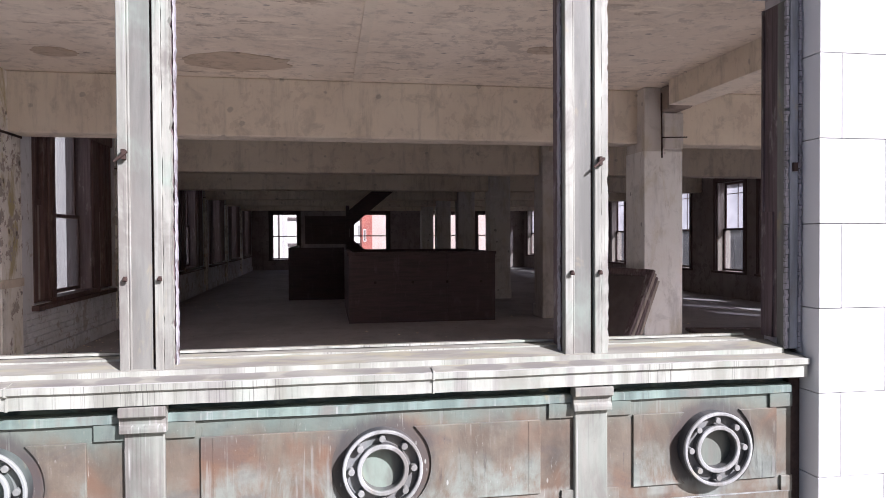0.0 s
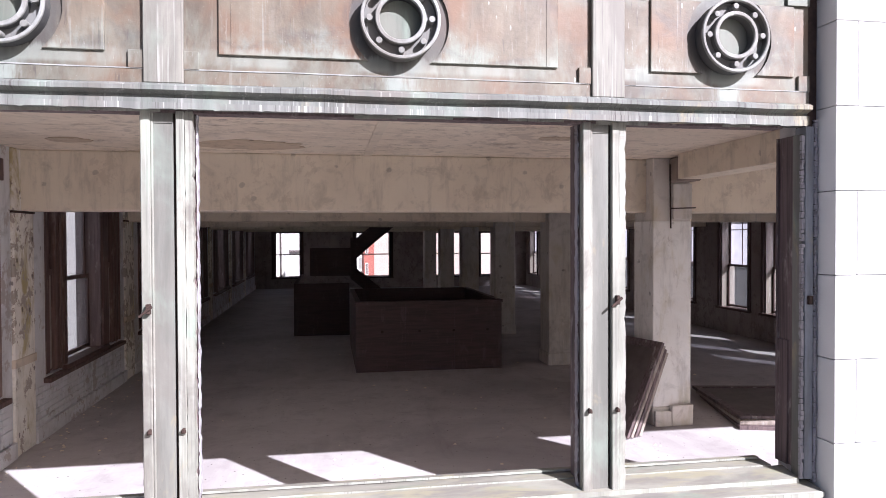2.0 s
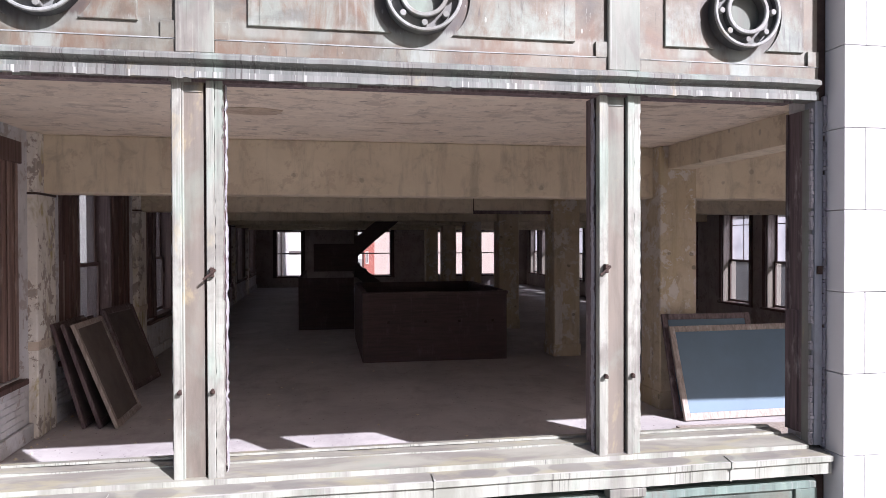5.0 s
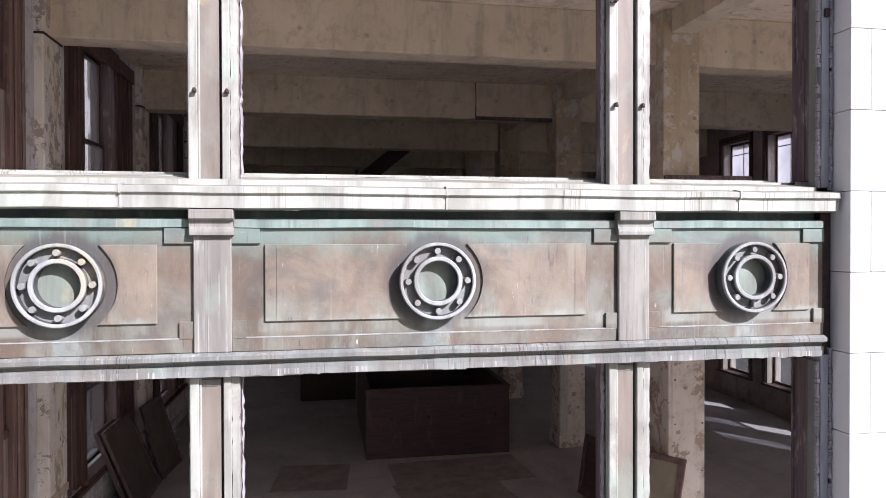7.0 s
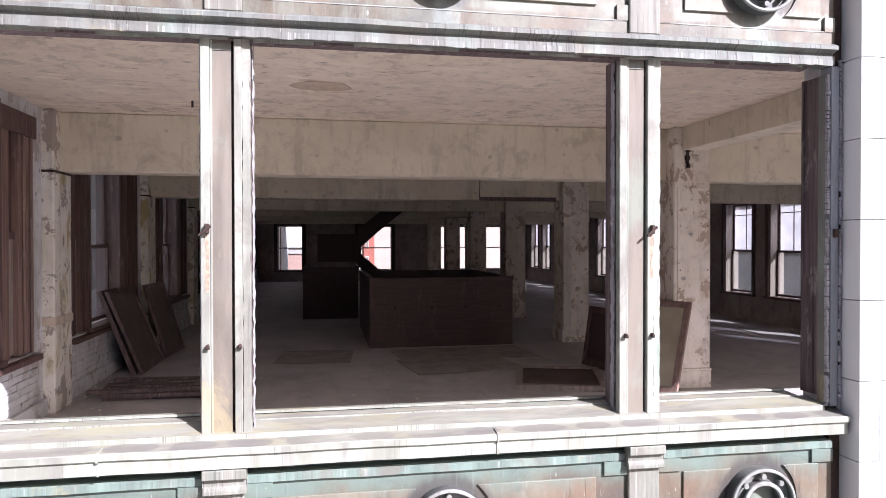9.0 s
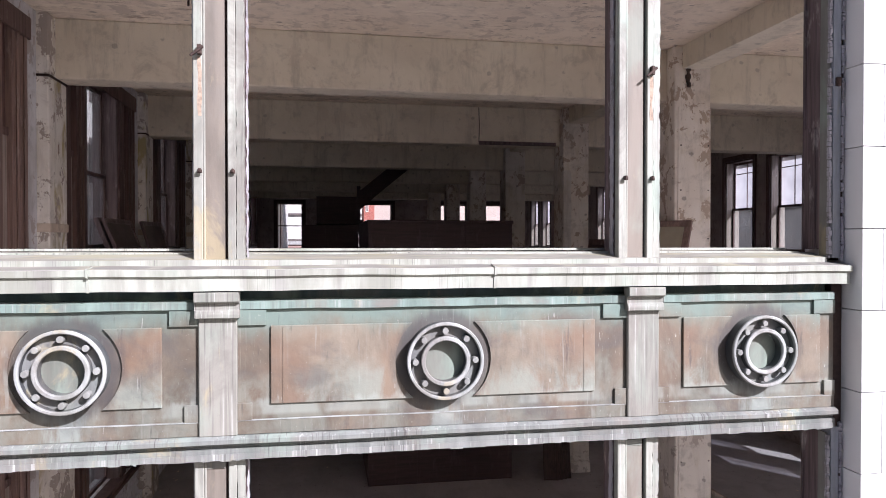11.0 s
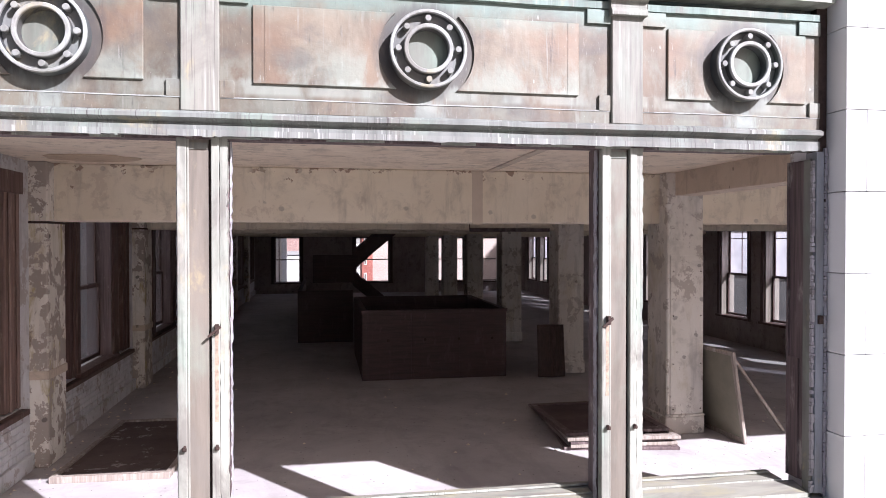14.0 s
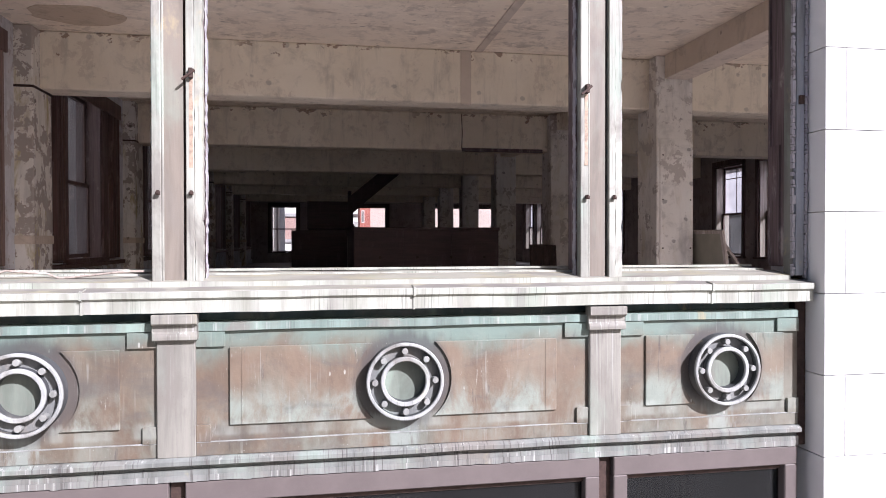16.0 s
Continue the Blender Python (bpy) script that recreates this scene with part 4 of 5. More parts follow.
        for i in range(8):
            ang = 2 * math.pi * (i + 0.02) / 8
            bm = bmesh.new()
            at = (c + 0.191 * math.cos(ang), 0, 0.163 + 0.191 * math.sin(ang))
            lathe(bm, [(0.0001, -0.04), (0.02, -0.04), (0.0205, -0.094), (0.018, -0.099), (0.0001, -0.0995)], at, 16)
            part("stud", bm, STUD, ring)
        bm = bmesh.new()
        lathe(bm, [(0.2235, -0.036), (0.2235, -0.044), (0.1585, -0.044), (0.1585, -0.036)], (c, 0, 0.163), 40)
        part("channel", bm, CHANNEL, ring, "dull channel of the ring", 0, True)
    return top


for n, z in enumerate([*LEVELS, ROOF]):
    spandrel(z, n)


def mullion(x, zf, k):
    """A post of three metal strips with a wooden box behind it."""
    z0, z1 = 0.79, 3.25
    top = base("window_mullion", x, 0, zf, "bleached metal window mullion over weathered wood", "mullion", "mullions of the open windows", "structure")
    part_box("left_strip", top, BLEACHED, -0.15, -0.094, 0.036, 0.1, z0, z1, bevel=0.005)
    part_box("bead", top, BLEACHED, -0.094, -0.08, 0.044, 0.1, z0, z1, bevel=0.004)
    part_box("channel", top, MULLION_GREY if k > 8 else MULLION_TAUPE, -0.08, 0.034, 0.056, 0.1, z0, z1)
    part_box("channel_stop", top, MULLION_GREY, -0.078, 0.032, 0.05, 0.056, z1 - 0.07, z1 - 0.03)
    part_box("groove", top, IRON, 0.034, 0.052, 0.075, 0.1, z0, z1)
    bm = bmesh.new()
    ragged(bm, 0.1, 0.152, 0.038, 0.1, z0, z1, k, 0.006, 0.035)
    part("outer_strip", bm, BLEACHED, top)
    part_box("right_strip", top, BLEACHED, 0.052, 0.1, 0.03, 0.1, z0, z1, bevel=0.004)
    bm = bmesh.new()
    ragged(bm, -0.155, 0.154, 0.108, 0.13, z0 + 0.02, z1, k + 50, 0.008, 0.03)
    part("putty_bed", bm, OLD_WOOD, top)
    for u in (-0.168, 0.153):
        bm = bmesh.new()
        ragged(bm, u, u + 0.016, 0.101, 0.15, z0 + 0.02, z1, k + 50 + int(u > 0), 0.008, 0.028)
        part("putty_edge", bm, PUTTY, top, "cracked putty edge")
    part_box("wood_box", top, OLD_WOOD, -0.15, 0.14, 0.13, 0.27, z0 + 0.03, z1)
    # hooks and catches
    for i, u in enumerate((-0.108, 0.085)):
        bm = bmesh.new()
        block(bm, u - 0.008, u + 0.008, 0.0, 0.04, 1.335, 1.36)
        block(bm, u - 0.014, u + 0.014, 0.005, 0.02, 1.33, 1.352)
        part("catch", bm, IRON, top, "rusty iron catch", 0.003)
        if (k + i) % 2:
            bm = bmesh.new()
            block(bm, u - 0.012, u + 0.012, 0.0, 0.04, 2.045, 2.105)
            # slanted dark bar: the bracket's cast shadow, built as a solid
            prism(bm, [(u - 0.055, 2.035), (u - 0.045, 2.025), (u + 0.03, 2.085), (u + 0.02, 2.1)], "y", -0.008, 0.006)
            part("hook", bm, IRON, top, "rusty iron hook", 0.003)
            if k < 6:
                bm = bmesh.new()
                ragged(bm, u - 0.016, u + 0.012, 0.0285 if i else 0.0345, 0.04, 1.5 + 0.06 * k, 2.04, k + 90, 0.006, 0.05)
                part("rust_run", bm, RUST, top, "rust run under the hook")
    return top


for n, z in enumerate(LEVELS):
    for x in (-1.385, 1.36):
        mullion(x, z, n * 3 + int(x > 0))
    top = base("window_frame", 2.8, 0.1, z, "weathered wooden frame of an open window with cracked putty", "window frame", "open window frames", "structure")
    part_box("jamb", top, OLD_WOOD, 0.0, 0.06, 0.01, 0.17, 0.86, 3.2)
    part_box("jamb_stop", top, OLD_WOOD, -0.012, 0.0, 0.05, 0.17, 0.86, 1.75)
    part_box("jamb_bead", top, OLD_WOOD, -0.014, 0.0, 0.155, 0.175, 0.86, 3.2)
    bm = bmesh.new()
    block(bm, -0.004, 0.014, -0.07, 0.009, 0.8, 3.2)
    part("putty_bed", bm, MULLION_GREY, top, "grey bed of the putty")
    bm = bmesh.new()
    chips(bm, -0.012, 0.016, -0.092, -0.068, 0.8, 3.2, n + 70)
    part("putty_strip", bm, PUTTY, top, "cracked putty strip")
    part_box("grey_strip", top, GREY_PAINT, 0.016, 0.075, -0.1, 0.01, 0.8, 3.25)
    bm = bmesh.new()
    block(bm, 0.076, 0.107, -0.08, 0.009, 0.78, 3.3)
    part("mortar_bed", bm, IRON, top, "dark open mortar joint")
    bm = bmesh.new()
    chips(bm, 0.077, 0.106, -0.104, -0.078, 0.78, 3.3, n + 80)
    part("mortar_edge", bm, PUTTY, top, "crumbling mortar edge")
    part_box("bolt", top, IRON, 0.03, 0.06, -0.125, -0.1, 2.02, 2.08)
    part_box("head", top, OLD_WOOD, -5.66, -0.13, -0.06, 0.05, 3.24, 3.295)
    bm = bmesh.new()
    rnd = random.Random(n)
    x = -5.6
    while x < -0.2:
        w = rnd.uniform(0.08, 0.4)
        if rnd.random() < 0.5:
            block(bm, x, x + w, -0.065, -0.0605, 3.232 + rnd.uniform(0.0, 0.012), 3.262)
        x += w
    part("torn_flashing", bm, BLEACHED, top, "torn metal flashing edge")
    part_box("rail", top, SILL, -5.66, -0.13, 0.2, 0.245, 0.855, 0.87)

# dark joint between the spandrels and the pier
solid("pier_joint", [(2.825, 2.908, 0.02, 0.116, z - 0.42, z + 0.74) for z in [*LEVELS, ROOF]], IRON, "dark open joint beside the tiled pier", "joint")
solid("pier_core", [(2.93, 4.78, -0.14, 0.117, -9, 15.5), (-4.78, -2.93, -0.14, 0.117, -9, 15.5)], MORTAR, "mortar core of the white tiled piers", "pier")


# ---- storefront below ----
def glazed_unit(x0, x1, z0, z1):
    top = base("glazed_storefront", (x0 + x1) / 2, 0, z0, "dark glazed window unit in a taupe metal frame", "window", "glazed units below", "structure")
    h, w = z1 - z0, (x1 - x0) / 2
    part_box("head", top, TAUPE, -w, w, -0.02, 0.08, h - 0.13, h, bevel=0.006)
    part_box("stile", top, TAUPE, -w, -w + 0.1, -0.02, 0.08, 0, h - 0.13, bevel=0.006)
    part_box("stile", top, TAUPE, w - 0.1, w, -0.02, 0.08, 0, h - 0.13, bevel=0.006)
    part_box("inner_stop", top, IRON, -w + 0.1, w - 0.1, 0.03, 0.08, h - 0.17, h - 0.13)
    part_box("pane", top, DARK_GLASS, -w + 0.1, w - 0.1, 0.05, 0.058, 0, h - 0.17)
    return top


glazed_unit(-2.86, -1.436, -3.9, -1.235)
glazed_unit(-1.338, 1.325, -3.9, -1.235)
glazed_unit(1.427, 2.82, -3.9, -1.235)
solid("storefront_post", [(-1.43, -1.344, 0.03, 0.11, -3.9, -1.235), (1.33, 1.42, 0.03, 0.11, -3.9, -1.235)], IRON, "dark recessed metal posts between glazed units", "post")
for x in (1.75, 2.15, -0.6):
    bm = bmesh.new()
    for i in range(8):
        block(bm, x + i * 0.03, x + i * 0.03 + 0.028, 0.5 + 0.02 * (i % 2), 0.53 + 0.02 * (i % 2), -3.9, -1.15)
    tagged(part("curtain", bm, CURTAIN), "grey folded curtain hanging behind dark glass", "curtain", "curtains behind glass")


# ---- stairs ----
def stair_enclosure(z):
    top = base("stair_enclosure", 1.44, 8.38, z, "dark brown boarded stairwell enclosure, open on top", "stair enclosure", "stair enclosures")
    for i in range(3):
        part_box("front_panel", top, PANEL_BROWN, -1.38 + 0.92 * i, -1.382 + 0.92 * (i + 1), 0.004 * (i % 2), 0.08, 0, 1.25, bevel=0.002)
    for x in (-0.9, -0.2, 0.45, 1.1):
        part_box("bolt", top, IRON, x - 0.025, x + 0.025, -0.012, 0.004, 0.72, 0.77, bevel=0.008)
    part_box("front_cap", top, PANEL_BROWN, -1.4, 1.4, -0.015, 0.1, 1.25, 1.31, bevel=0.006)
    for x in (-1.38, 1.3):
        part_box("side_panel", top, PANEL_BROWN, x, x + 0.08, 0.082, 3.2, 0, 1.25)
        part_box("side_cap", top, PANEL_BROWN, x - 0.01, x + 0.09, 0.105, 3.2, 1.25, 1.31)
    part_box("back_panel", top, PANEL_BROWN, -1.38, 1.38, 3.2, 3.28, 0, 1.31)
    return top


def staircase(z):
    top = base("staircase", 0, 15.6, z, "dark boarded staircase with a landing half way up", "staircase", "staircases")
    part_box("landing", top, PANEL_BROWN, -0.95, 0.3, 0, 2.5, 1.4, 1.7)
    part_box("landing_parapet", top, PANEL_BROWN, -0.95, 0.25, 0, 0.08, 1.7, 2.2)
    part_box("landing_wall", top, PANEL_BROWN, -1.3, 0.1, -2.2, -2.1, 0, 1.33)
    part_box("landing_wall", top, PANEL_BROWN, -1.3, -1.2, -2.1, 2.5, 0, 1.33)
    for nm, x0, z0, sx, y0, y1 in (("upper_flight", 0.25, 2.12, 0.2, 0, 1.15), ("lower_flight", 0.25, 1.58, 0.2, 1.35, 2.5)):
        up = 1 if nm == "upper_flight" else -1
        bm = bmesh.new()
        steps = 9
        line = [(x0, z0 - 0.34)]
        for i in range(steps):
            line.append((x0 + sx * i * 1.0, z0 + up * 0.183 * i + (0 if i == 0 else 0)))
            line.append((x0 + sx * (i + 1), z0 + up * 0.183 * i))
        end = x0 + sx * steps
        line.append((end, max(-0.0, z0 + up * 0.183 * (steps - 1) - 0.3) if up < 0 else z0 + 0.183 * (steps - 1) - 0.2))
        clean = [line[0]]
        for q in line[1:]:
            if abs(q[0] - clean[-1][0]) + abs(q[1] - clean[-1][1]) > 1e-4:
                clean.append(q)
        prism(bm, clean, "y", y0, y1)
        part(nm, bm, PANEL_BROWN, top)
        lo, hi = (-0.3, 0.22) if up > 0 else (-0.35, 0.1)
        for s in (y0 - 0.05, y1):
            bm = bmesh.new()
            prism(bm, [(x0, z0 + lo), (end + 0.1, z0 + lo + up * 0.165 * (steps + 0.5)), (end + 0.1, z0 + hi + up * 0.165 * (steps + 0.5)), (x0, z0 + hi)], "y", s, s + 0.05)
            part("stringer", bm, PANEL_BROWN, top)
    part_box("newel", top, PANEL_BROWN, 0.2, 0.3, -0.08, 0.0, 1.4, 2.5)
    return top


first = stair_enclosure(LEVELS[0])
flight = staircase(LEVELS[0])
for z in LEVELS[1:]:
    copy_thing(first, Matrix.Translation((1.44, 8.38, z)))
    copy_thing(flight, Matrix.Translation((0, 15.6, z)))


# ---- loose panels, sashes and planks ----
def sash(w, h, pane, wood, label, name="salvaged_window", stile=0.07, group="", category="old window", t=0.045):
    """A loose wooden sash standing on its lower edge, its lower near corner at its base."""
    top = base(name, 0, 0, 0, label, category, group)
    part_box("stile", top, wood, 0, stile, 0, t, 0, h, bevel=0.004)
    part_box("stile", top, wood, w - stile, w, 0, t, 0, h, bevel=0.004)
    part_box("bottom_rail", top, wood, stile, w - stile, 0, t, 0, stile * 1.2, bevel=0.004)
    part_box("top_rail", top, wood, stile, w - stile, 0, t, h - stile, h, bevel=0.004)
    part_box("pane", top, pane, stile, w - stile, t * 0.35, t * 0.65, stile * 1.2, h - stile)
    return top


def leaning(ob, corner, way, lean, degrees, push=0.0):
    """Stand a sash with its near corner at a place, its foot along way, leaning to lean by so many degrees."""
    u = Vector((*way, 0)).normalized()
    side = Vector((*lean, 0))
    side = (side - u * side.dot(u)).normalized()
    a = radians(degrees)
    w = side * math.sin(a) + Vector((0, 0, 1)) * math.cos(a)
    v = w.cross(u)
    m = Matrix((u, v, w)).transposed().to_4x4()
    t = ob.get("depth", 0.045)
    drop = min(0.0, (v * t).z, 0.0)
    ob.matrix_basis = Matrix.Translation(Vector(corner) + side * push - Vector((0, 0, drop - 0.001))) @ m
    return ob


def plank(length, width, thick, wood, label, name="lumber", group=""):
    bm = bmesh.new()
    block(bm, 0, length, 0, width, 0, thick)
    return tagged(part(name, bm, wood, None, "", 0.004), label, "lumber", group)


F4, F3, F2, F1 = LEVELS
# upper storey: leaning doors by the column and a flat stack
for i in range(4):
    leaning(sash(1.05 - 0.05 * (i % 2), 1.28 - 0.06 * i, BOARD_GREY, PALE_WOOD if i % 2 else OLD_WOOD, "dark wooden panel leaning on a stack by the column", "old_door", 0.1, "doors leaning by the column", "old door"),
            (3.19 + 0.07 * i, 3.6 + 0.03 * i, F1), (-0.29, 0.957), (1, 0.3), 27 - i)
for i in range(3):
    ob = sash(1.65, 1.85, BOARD_GREY, PALE_WOOD if i == 1 else OLD_WOOD, "flat dark wooden panel lying on the floor", "old_door", 0.11, "doors stacked on the floor", "old door")
    ob.matrix_basis = pose(4.77 + 0.05 * i, 3.74 + 0.07 * i, F1 + 0.047 * i, 0, 0, -15 + 2 * i) @ Matrix(((1, 0, 0, 0), (0, 0, 1, 0), (0, -1, 0, 0.045), (0, 0, 0, 1)))
# second storey: sashes by the pilaster, blue panes by the column
for i in range(3):
    leaning(sash(1.05, 1.36 - 0.02 * i, BOARD_GREY, PALE_WOOD if i == 0 else OLD_WOOD, "wooden sash with a dull board pane leaning on others" if i else "grey wooden sash with a dull board pane leaning in front", group="sashes leaning by the wall"),
            (-3.08 - 0.2 * i, 4.42 + 0.04 * i, F2), (0.0, 1), (-1, 0), 21.5 - 3 * i)
for i in range(2):
    leaning(sash(1.1, 1.3, BOARD_GREY, OLD_WOOD, "dark wooden sash leaning by the side wall", group="sashes leaning by the wall"), (-3.45 - 0.1 * i, 6.65, F2), (0.1, 1), (-1, 0), 21 - 3 * i)
leaning(sash(1.95, 1.2, BLUE_PANE, PALE_WOOD, "wide pale wooden sash with a dusty blue pane", stile=0.075), (3.8, 3.5, F2), (1, 0.03), (0, 1), 19.5)
leaning(sash(1.25, 1.34, BLUE_PANE, OLD_WOOD, "wooden sash with a dusty blue pane behind another", stile=0.075), (3.74, 3.63, F2), (1, -0.02), (0, 1), 17)
for i, (x, y, l, w, a, mat) in enumerate(((3.5, 2.75, 1.7, 0.5, -3, PALE_WOOD), (4.75, 2.6, 1.2, 0.09, -32, OLD_WOOD), (3.7, 2.2, 1.5, 0.35, 4, PALE_WOOD))):
    plank(l, w, 0.04, mat, "weathered board lying by the open window", "lumber").matrix_basis = pose(x, y, F2 + (0.042 if i == 1 else 0), 0, 0, a)
# third storey
for x, t, a, w in ((-3.43, 0.05, 22, 1.38), (-3.54, 0.07, 21, 1.3)):
    leaning(sash(w, 1.34, BOARD_GREY, OLD_WOOD, "dark wooden sash leaning by the side wall", group="sashes leaning by the wall", t=t), (x, 6.42, F3), (0, 1), (-1, 0), a)
leaning(sash(1.0, 1.3, BOARD_GREY, OLD_WOOD, "dark wooden sash leaning behind others by the side wall", group="sashes leaning by the wall"), (-3.42, 7.95, F3), (0.1, 1), (-1, 0), 17)
rnd = random.Random(5)
for i in range(13):
    plank(rnd.uniform(1.2, 1.7), rnd.uniform(0.07, 0.13), 0.045, OLD_WOOD, "dark weathered plank in a loose pile on the floor", "lumber", "lumber in a pile").matrix_basis = pose(-3.7 + rnd.uniform(0, 0.3), 4.72 + 0.2 * (i % 6), F3 + 0.046 * (i // 6), 0, 0, rnd.uniform(-6, 7))
ob = sash(1.22, 1.45, PANEL_BROWN, PALE_WOOD, "grey wooden sash frame lying flat on the floor", stile=0.09, t=0.07)
ob.matrix_basis = pose(1.75, 4.46, F3, 0, 0, -17) @ Matrix(((1, 0, 0, 0), (0, 0, 1, 0), (0, -1, 0, 0.07), (0, 0, 0, 1)))
leaning(sash(1.0, 1.26, PAPER, RED_WOOD, "wooden sash with a yellowed board pane leaning on the column", stile=0.085), (3.66, 3.67, F3), (-0.6, 0.8), (0.8, 0.6), 21)
leaning(sash(1.3, 0.95, PANEL_BROWN, WOOD, "brown panel leaning on the side of the column", "old_door", 0.09, "", "old door"), (3.68, 4.85, F3), (-0.24, 0.97), (1, 0.2), 9)
for x, y, a, w, l in ((-1.6, 7.0, -5, 1.25, 1.3), (0.6, 5.6, 9, 1.75, 1.3), (0.5, 6.75, 4, 2.4, 1.3)):
    plank(w, l, 0.012, SHEET, "thin dark board lying flat on the floor", "plywood_sheet").matrix_basis = pose(x, y, F3 + (0.013 if x > 0.5 else 0), 0, 0, a)
# lowest open storey
ob = sash(1.25, 2.4, PEELING, PALE_WOOD, "flat panel with peeling paint and a pale edge", "old_door", 0.06, "", "old door", 0.07)
ob.matrix_basis = pose(-3.57, 3.58, F4, 0, 0, -2) @ Matrix(((1, 0, 0, 0), (0, 0, 1, 0), (0, -1, 0, 0.07), (0, 0, 0, 1)))
rnd = random.Random(9)
for i in range(5):
    ob = sash(1.45 - 0.06 * (i % 3), 2.1 - 0.13 * i, PEELING if i % 2 else PANEL_BROWN, PALE_WOOD if i % 2 else OLD_WOOD, "wooden window frame in a flat stack on the floor", stile=0.1, group="frames in a flat stack", t=0.04)
    ob.matrix_basis = pose(2.24 + rnd.uniform(-0.02, 0.14), 3.72 + rnd.uniform(-0.05, 0.12), F4 + 0.042 * i, 0, 0, rnd.uniform(-12, 5)) @ Matrix(((1, 0, 0, 0), (0, 0, 1, 0), (0, -1, 0, 0.04), (0, 0, 0, 1)))
leaning(sash(1.2, 1.2, OLIVE, PALE_WOOD, "wooden sash with a dull olive board leaning by the column", stile=0.05), (4.7, 3.56, F4), (-0.05, 1), (-1, 0), 9)
b = plank(1.25, 0.07, 0.035, PALE_WOOD, "bare board leaning on a panel by the column", "lumber")
foot, head = Vector((5.5, 4.02, F4 + 0.02)), Vector((4.8, 4.12, F4 + 1.04))
along = (head - foot).normalized()
across = Vector((0, 0, 1)).cross(along).normalized()
b.matrix_basis = Matrix.Translation(foot) @ Matrix((along, across, along.cross(across))).transposed().to_4x4()
for i in range(4):
    leaning(sash(0.28, 1.0, WOOD_DARK, WOOD_DARK, "dark narrow panel leaning on the column", "old_door", 0.05, "narrow doors by the column", "old door"), (3.38 + 0.09 * i, 8.12 + 0.02 * i, F4), (0.9, -0.2), (0.2 + 0.25 * i, 1), 13 + 1.5 * i)
# cable over the sill
def cable(points, radius, mat, label):
    cu = bpy.data.curves.new("cable", "CURVE")
    cu.dimensions, cu.bevel_depth, cu.bevel_resolution = "3D", radius, 2
    sp = cu.splines.new("POLY")
    sp.points.add(len(points) - 1)
    for q, pt in zip(sp.points, points):
        q.co = (*pt, 1)
    mesh = bpy.data.meshes.new_from_object(bpy.data.objects.new("tmp", cu))
    mesh.materials.append(mat)
    return tagged(new("cable", mesh), label, "cable")


cable([(-2.86 + 0.07 * i, 0.12 + 0.02 * math.sin(i * 0.7), F4 + 0.845 + 0.02 * math.sin(i * 0.45) + (0.03 if 6 < i < 11 else 0)) for i in range(19)], 0.007, PALE_WOOD, "pale loose cable trailing over the window sill")
for z, x in ((F3, 2.22), (F2, 2.22), (F4, 2.15)):
    cable([(x, 8.635, z + CEIL - 0.02), (x + 0.01, 8.635, z + 3.14), (x, 8.63, z + 2.84)], 0.008, IRON, "thin rusty pipe running down a beam")
    solid("batten", [(x, 3.78, 8.61, 8.646, z + 2.79, z + 2.86)], OLD_WOOD, "old wooden batten along the foot of a beam", "batten", bevel=0.006)
solid("beam_stub", [(3.99, 4.24, 3.734, 4.148, F1 + 3.2, F1 + 3.525)], STUB, "broken brown concrete end of a beam", "beam stub", bevel=0.025)
solid("column_bracket", [(4.02, 4.29, 4.07, 4.148, F1 + 2.72, F1 + 3.19)], COLUMN_PAINTS[3], "white painted block under the broken beam", "bracket", bevel=0.012)
cable([(3.98, 4.08, F1 + 3.44), (3.98, 4.07, F1 + 3.0), (3.99, 4.08, F1 + 2.6)], 0.011, IRON, "rusty rod hanging down the column head")
cable([(3.98, 4.04, F1 + 2.86), (4.32, 4.04, F1 + 2.87)], 0.008, IRON, "rusty rod across the broken beam stub")
for z, x, h in ((F3, 4.02, 0.32),):
    bm = bmesh.new()
    for i in range(6):
        block(bm, x + 0.012 * (i % 3), x + 0.05 + 0.012 * (i % 2), 4.12 - 0.008 * (i % 2), 4.16, z + 3.3 - h * (i + 1) / 6, z + 3.3 - h * i / 6 + 0.004)
    tagged(part("iron_bracket", bm, IRON), "broken rusty iron bracket on the column head", "bracket", "iron brackets", "structure")

# a pale bare strip where a post was taken off the second column
for z, x, lo, hi in ((F4, 3.915, 0.35, 1.9), (F3, 3.87, 0.3, 2.3), (F2, 3.8, 0.2, 1.35)):
    bm = bmesh.new()
    ragged(bm, x, x + 0.17, 8.427, 8.445, z + lo, z + hi, int(z * 10) + 40, 0.02, 0.06)
    tagged(part("paint_scar", bm, COLUMN_PAINTS[3]), "pale bare strip on a stained column", "paint scar", "paint scars", "structure")

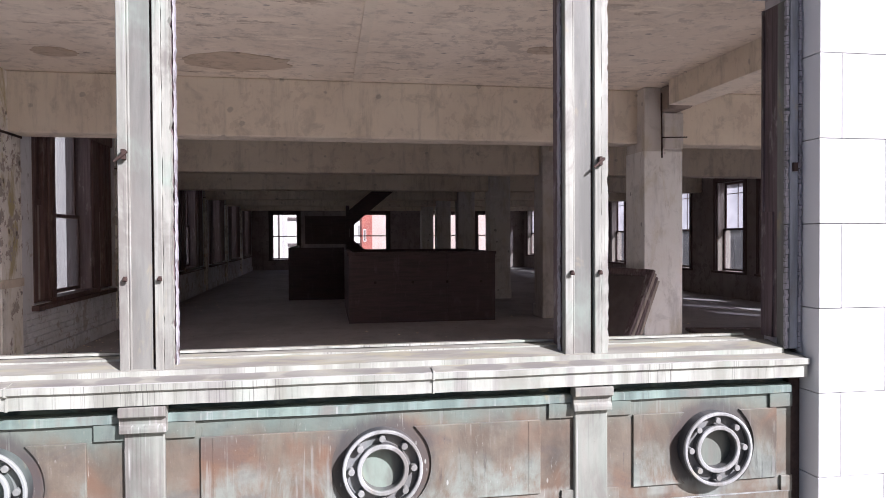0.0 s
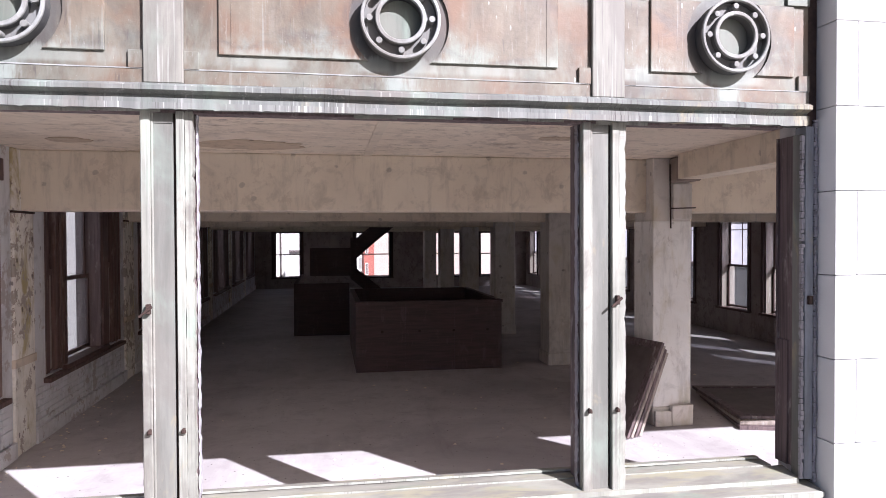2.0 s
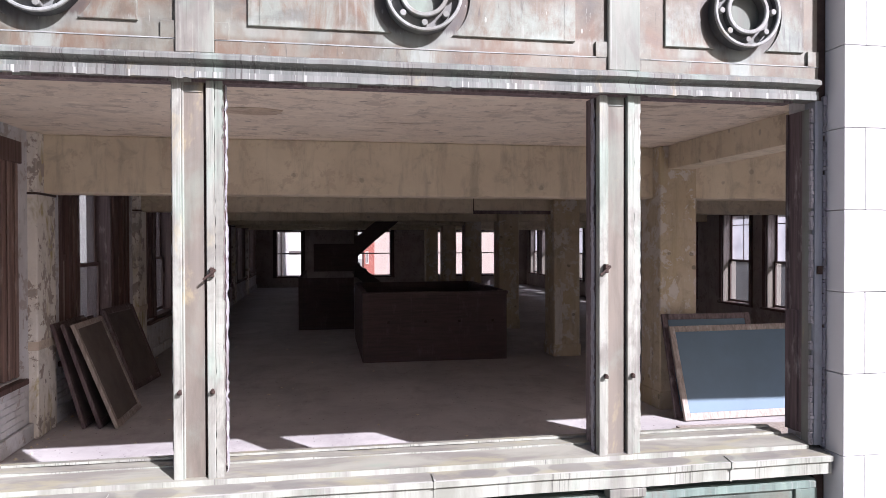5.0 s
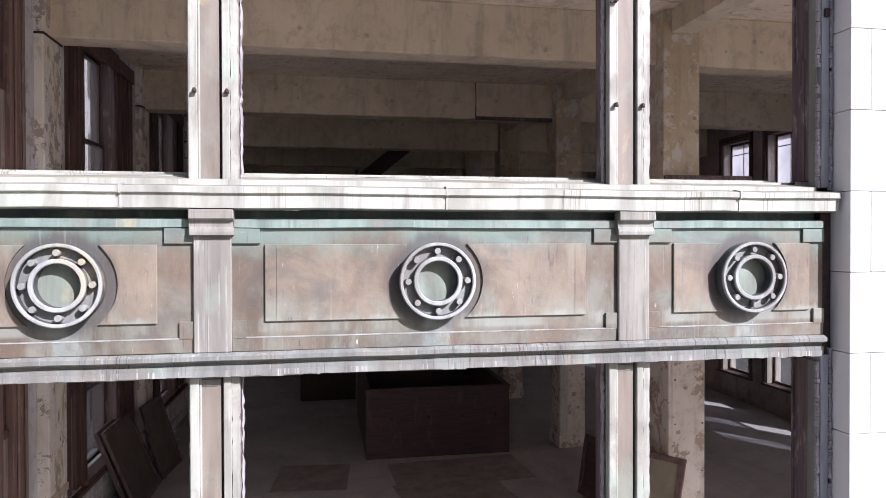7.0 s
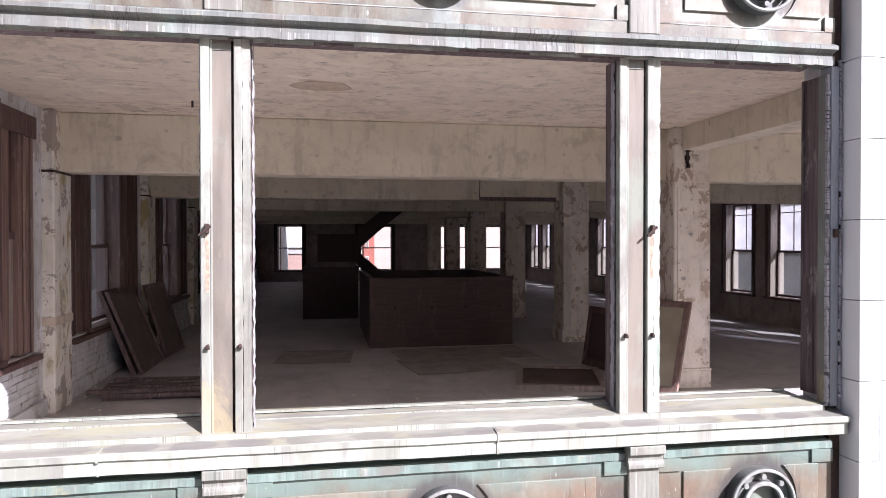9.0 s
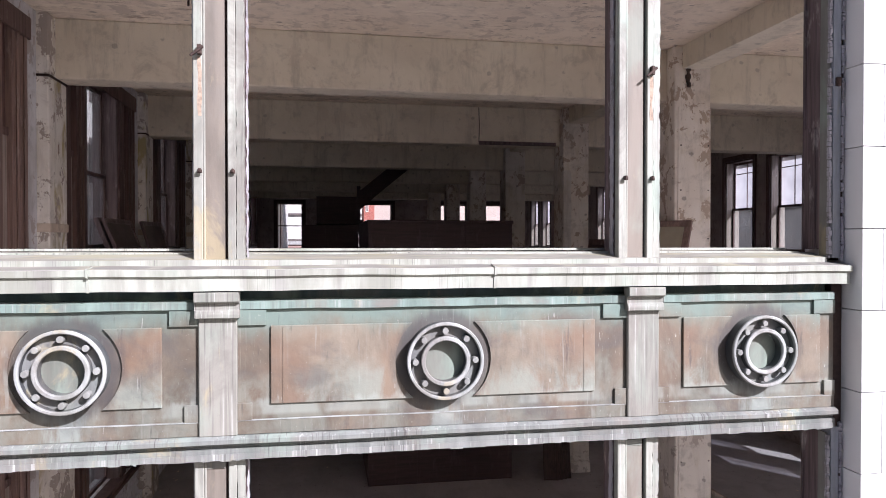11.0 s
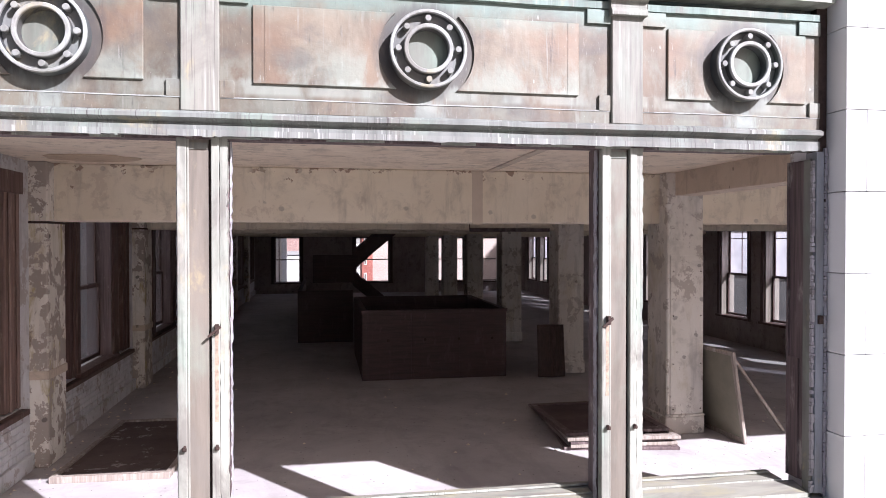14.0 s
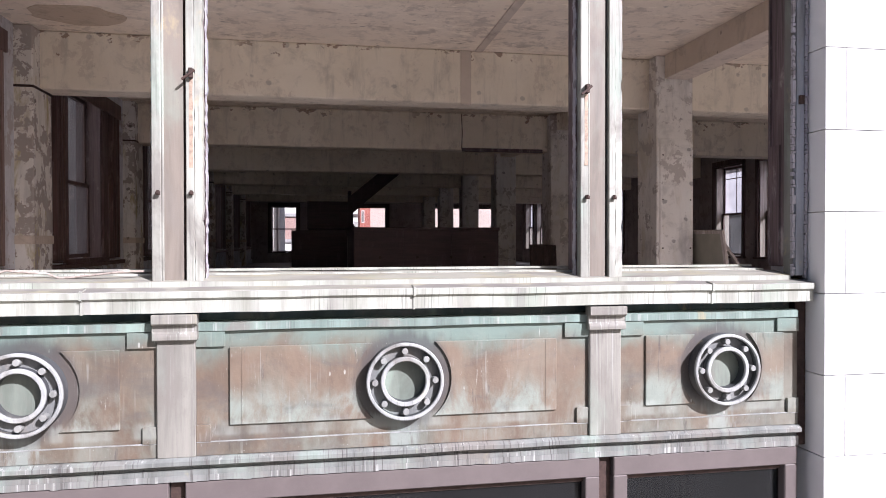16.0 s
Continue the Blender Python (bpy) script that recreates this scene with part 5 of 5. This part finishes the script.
# crumbs of plaster on the floors
for k, z in enumerate(LEVELS):
    rnd = random.Random(k + 31)
    bm = bmesh.new()
    for i in range(260):
        x, y = rnd.uniform(LEFT + 0.1, RIGHT - 0.2), 0.5 + 14 * rnd.random() ** 1.6
        if rnd.random() < 0.4:
            x = LEFT + 0.08 + abs(rnd.gauss(0, 0.25))
        r = rnd.uniform(0.008, 0.03)
        a = rnd.uniform(0, 3)
        ring = [(x + r * rnd.uniform(0.6, 1.2) * math.cos(a + t), y + r * rnd.uniform(0.6, 1.2) * math.sin(a + t)) for t in (0, 1.5, 3.1, 4.6)]
        lo = [bm.verts.new((*q, z + 0.0005)) for q in ring]
        tip = bm.verts.new((x, y, z + r * rnd.uniform(0.4, 0.9)))
        for j in range(4):
            bm.faces.new((lo[j], lo[(j + 1) % 4], tip))
    tagged(part("rubble", bm, PLASTERS[k]), "small crumbs of fallen plaster on the floor", "rubble", "", "stuff")

# ---- outside ----
solid("ground", [(-600, 600, -600, 600, -9.6, -9.0)], ASPHALT, "grey street ground far below", "ground")


def far_building(x0, x1, y0, y1, top_z, mat, label, cols, rows, side):
    b = base("building", (x0 + x1) / 2, (y0 + y1) / 2, -9, label, "building", "buildings across the streets")
    w, d, h = (x1 - x0) / 2, (y1 - y0) / 2, top_z + 9
    part_box("wall", b, mat, -w, w, -d, d, 0, h)
    part_box("roof", b, MORTAR, -w - 0.2, w + 0.2, -d - 0.2, d + 0.2, h, h + 0.4)
    for i in range(cols):
        for j in range(rows):
            z = 1.6 + j * 3.4
            if z + 2 > h:
                continue
            if side == "front":
                x = -w + (i + 0.5) * 2 * w / cols
                part_box("window", b, TAUPE, x - 0.55, x + 0.55, -d - 0.05, -d + 0.05, z, z + 1.9)
            else:
                y = -d + (i + 0.5) * 2 * d / cols
                s = w if side == "right" else -w
                part_box("window", b, TAUPE, s - 0.05, s + 0.05, y - 0.55, y + 0.55, z, z + 1.9)
    return b


red = far_building(2.03, 2.76, 43.5, 46, 16, RED_BRICK, "narrow red brick building across the street", 0, 0, "front")
for j in range(14):
    w = part_box("window", red, STUCCO, -0.25, -0.05, -1.29, -1.2, 2.0 + 1.42 * j, 2.86 + 1.42 * j, label="white framed narrow window")
    part_box("pane", w, TAUPE, -0.2, -0.1, -1.295, -1.28, 2.06 + 1.42 * j, 2.8 + 1.42 * j)
far_building(2.78, 16, 44, 46, 14, CREAM_STUCCO, "pale pink stucco building across the street", 0, 0, "front")
far_building(-70, -9.2, 52, 64, 19, GREY_STUCCO, "tall grey stucco building across the street", 14, 8, "front")
pale = far_building(-9, -3.95, 52, 60, 17, STUCCO, "pale stucco building beside a taller grey one", 1, 7, "front")
for x in (1.75, 2.3):
    part_box("downpipe", pale, IRON, x, x + 0.07, -4.12, -4.0, 2, 24)
far_building(-5.6, 1.2, 82, 86, 3.3, PINK_STUCCO, "low pink stucco building farther up the street", 0, 0, "front")
far_building(-5.6, 1.2, 79, 81.9, 0.1, STUCCO, "white lower front of a pink building", 0, 0, "front")
white = far_building(-8, 9, 90, 96, 26, STUCCO, "white stucco building at the end of the street", 0, 0, "front")
for j in range(9):
    part_box("ledge", white, TAUPE, -8.5, 8.5, -3.25, -3.0, 2.2 + 3.5 * j, 2.5 + 3.5 * j)
    for x in (1.5, 3.9, 6.3):
        part_box("window", white, GREY_STUCCO, x - 0.6, x + 0.6, -3.05, -2.95, 3.4 + 3.5 * j, 4.9 + 3.5 * j)
far_building(17, 75, 46, 58, 17, STUCCO, "long pale building across the street", 14, 6, "front")
far_building(28, 34, 38, 44, -5, RED_BRICK, "narrow red brick building across the street", 2, 4, "front")

# unseen block added behind the view to keep low sky light off the deep floors
far_building(-75, 5, -62, -45, 22, GREY_STUCCO, "unseen tall grey building behind, added to block low sky light", 0, 0, "front")

far_building(26, 46, 3, 44, 17, GREY_STUCCO, "long grey building across the side street", 9, 6, "left")
far_building(24.6, 25.96, 3.5, 43.5, -4.6, RED_BRICK, "low red brick front of the building across the side street", 0, 0, "left")
far_building(-30, -10.4, -1.5, 45, 19, STUCCO, "pale stucco building beside a narrow court", 9, 7, "right")

# ---- terracotta blocks of the piers ----
COURSE = 0.5695
tiles = base("tiled_pier", 3.86, 0, 0, "pier of white glazed terracotta blocks", "pier", "tiled piers", "structure")
for i in range(-12, 29):
    z = -1.28 + i * COURSE
    cut = 3.077 if i % 2 == 0 else 3.411
    for a, b in ((2.91, cut), (cut, 4.24), (4.24, 4.8)):
        part_box("block", tiles, TILE, a - 3.86 + 0.0028, b - 3.86 - 0.0028, -0.165, 0.112 if a == 2.91 else -0.139, z + 0.003, z + COURSE - 0.003, bevel=0.003)
copy_thing(tiles, Matrix.Translation((-3.86, 0, 0)) @ Matrix.Diagonal((-1, 1, 1, 1)))

# ---- whitewashed bricks under the side windows ----
shapes = []
for k in range(5):
    rnd = random.Random(k + 90)
    bm = bmesh.new()
    v = block(bm, -0.02, 0.014 + rnd.uniform(-0.004, 0.006), 0.004, 0.221, 0.003, 0.075)
    for q in v:
        q.co += Vector((0, rnd.uniform(-0.004, 0.004), rnd.uniform(-0.003, 0.003)))
    shapes.append(finish(bm, WALL_PAINT, 0.004))
wall = bpy.data.objects["wall_left"]
rest = []
rnd = random.Random(12)
for z in LEVELS:
    for a, b in ((0.4, 4.13), (4.72, 8.42)):
        for row in range(6):
            y = a + (0.11 if row % 2 else 0)
            while y + 0.225 < b:
                place = (LEFT, y, z + 0.195 + row * 0.078)
                if z in (F4, F1) and a > 4:
                    ob = new("brick", rnd.choice(shapes))
                    ob.parent, ob.location = wall, place
                else:
                    rest.append((rnd.choice(shapes), place))
                y += 0.225
bm = bmesh.new()
for mesh, place in rest:
    first_new = len(bm.verts)
    bm.from_mesh(mesh)
    bm.verts.ensure_lookup_table()
    for q in bm.verts[first_new:]:
        q.co += Vector(place)
tagged(part("brickwork", bm, WALL_PAINT, wall), "whitewashed bricks", "", "", "stuff")
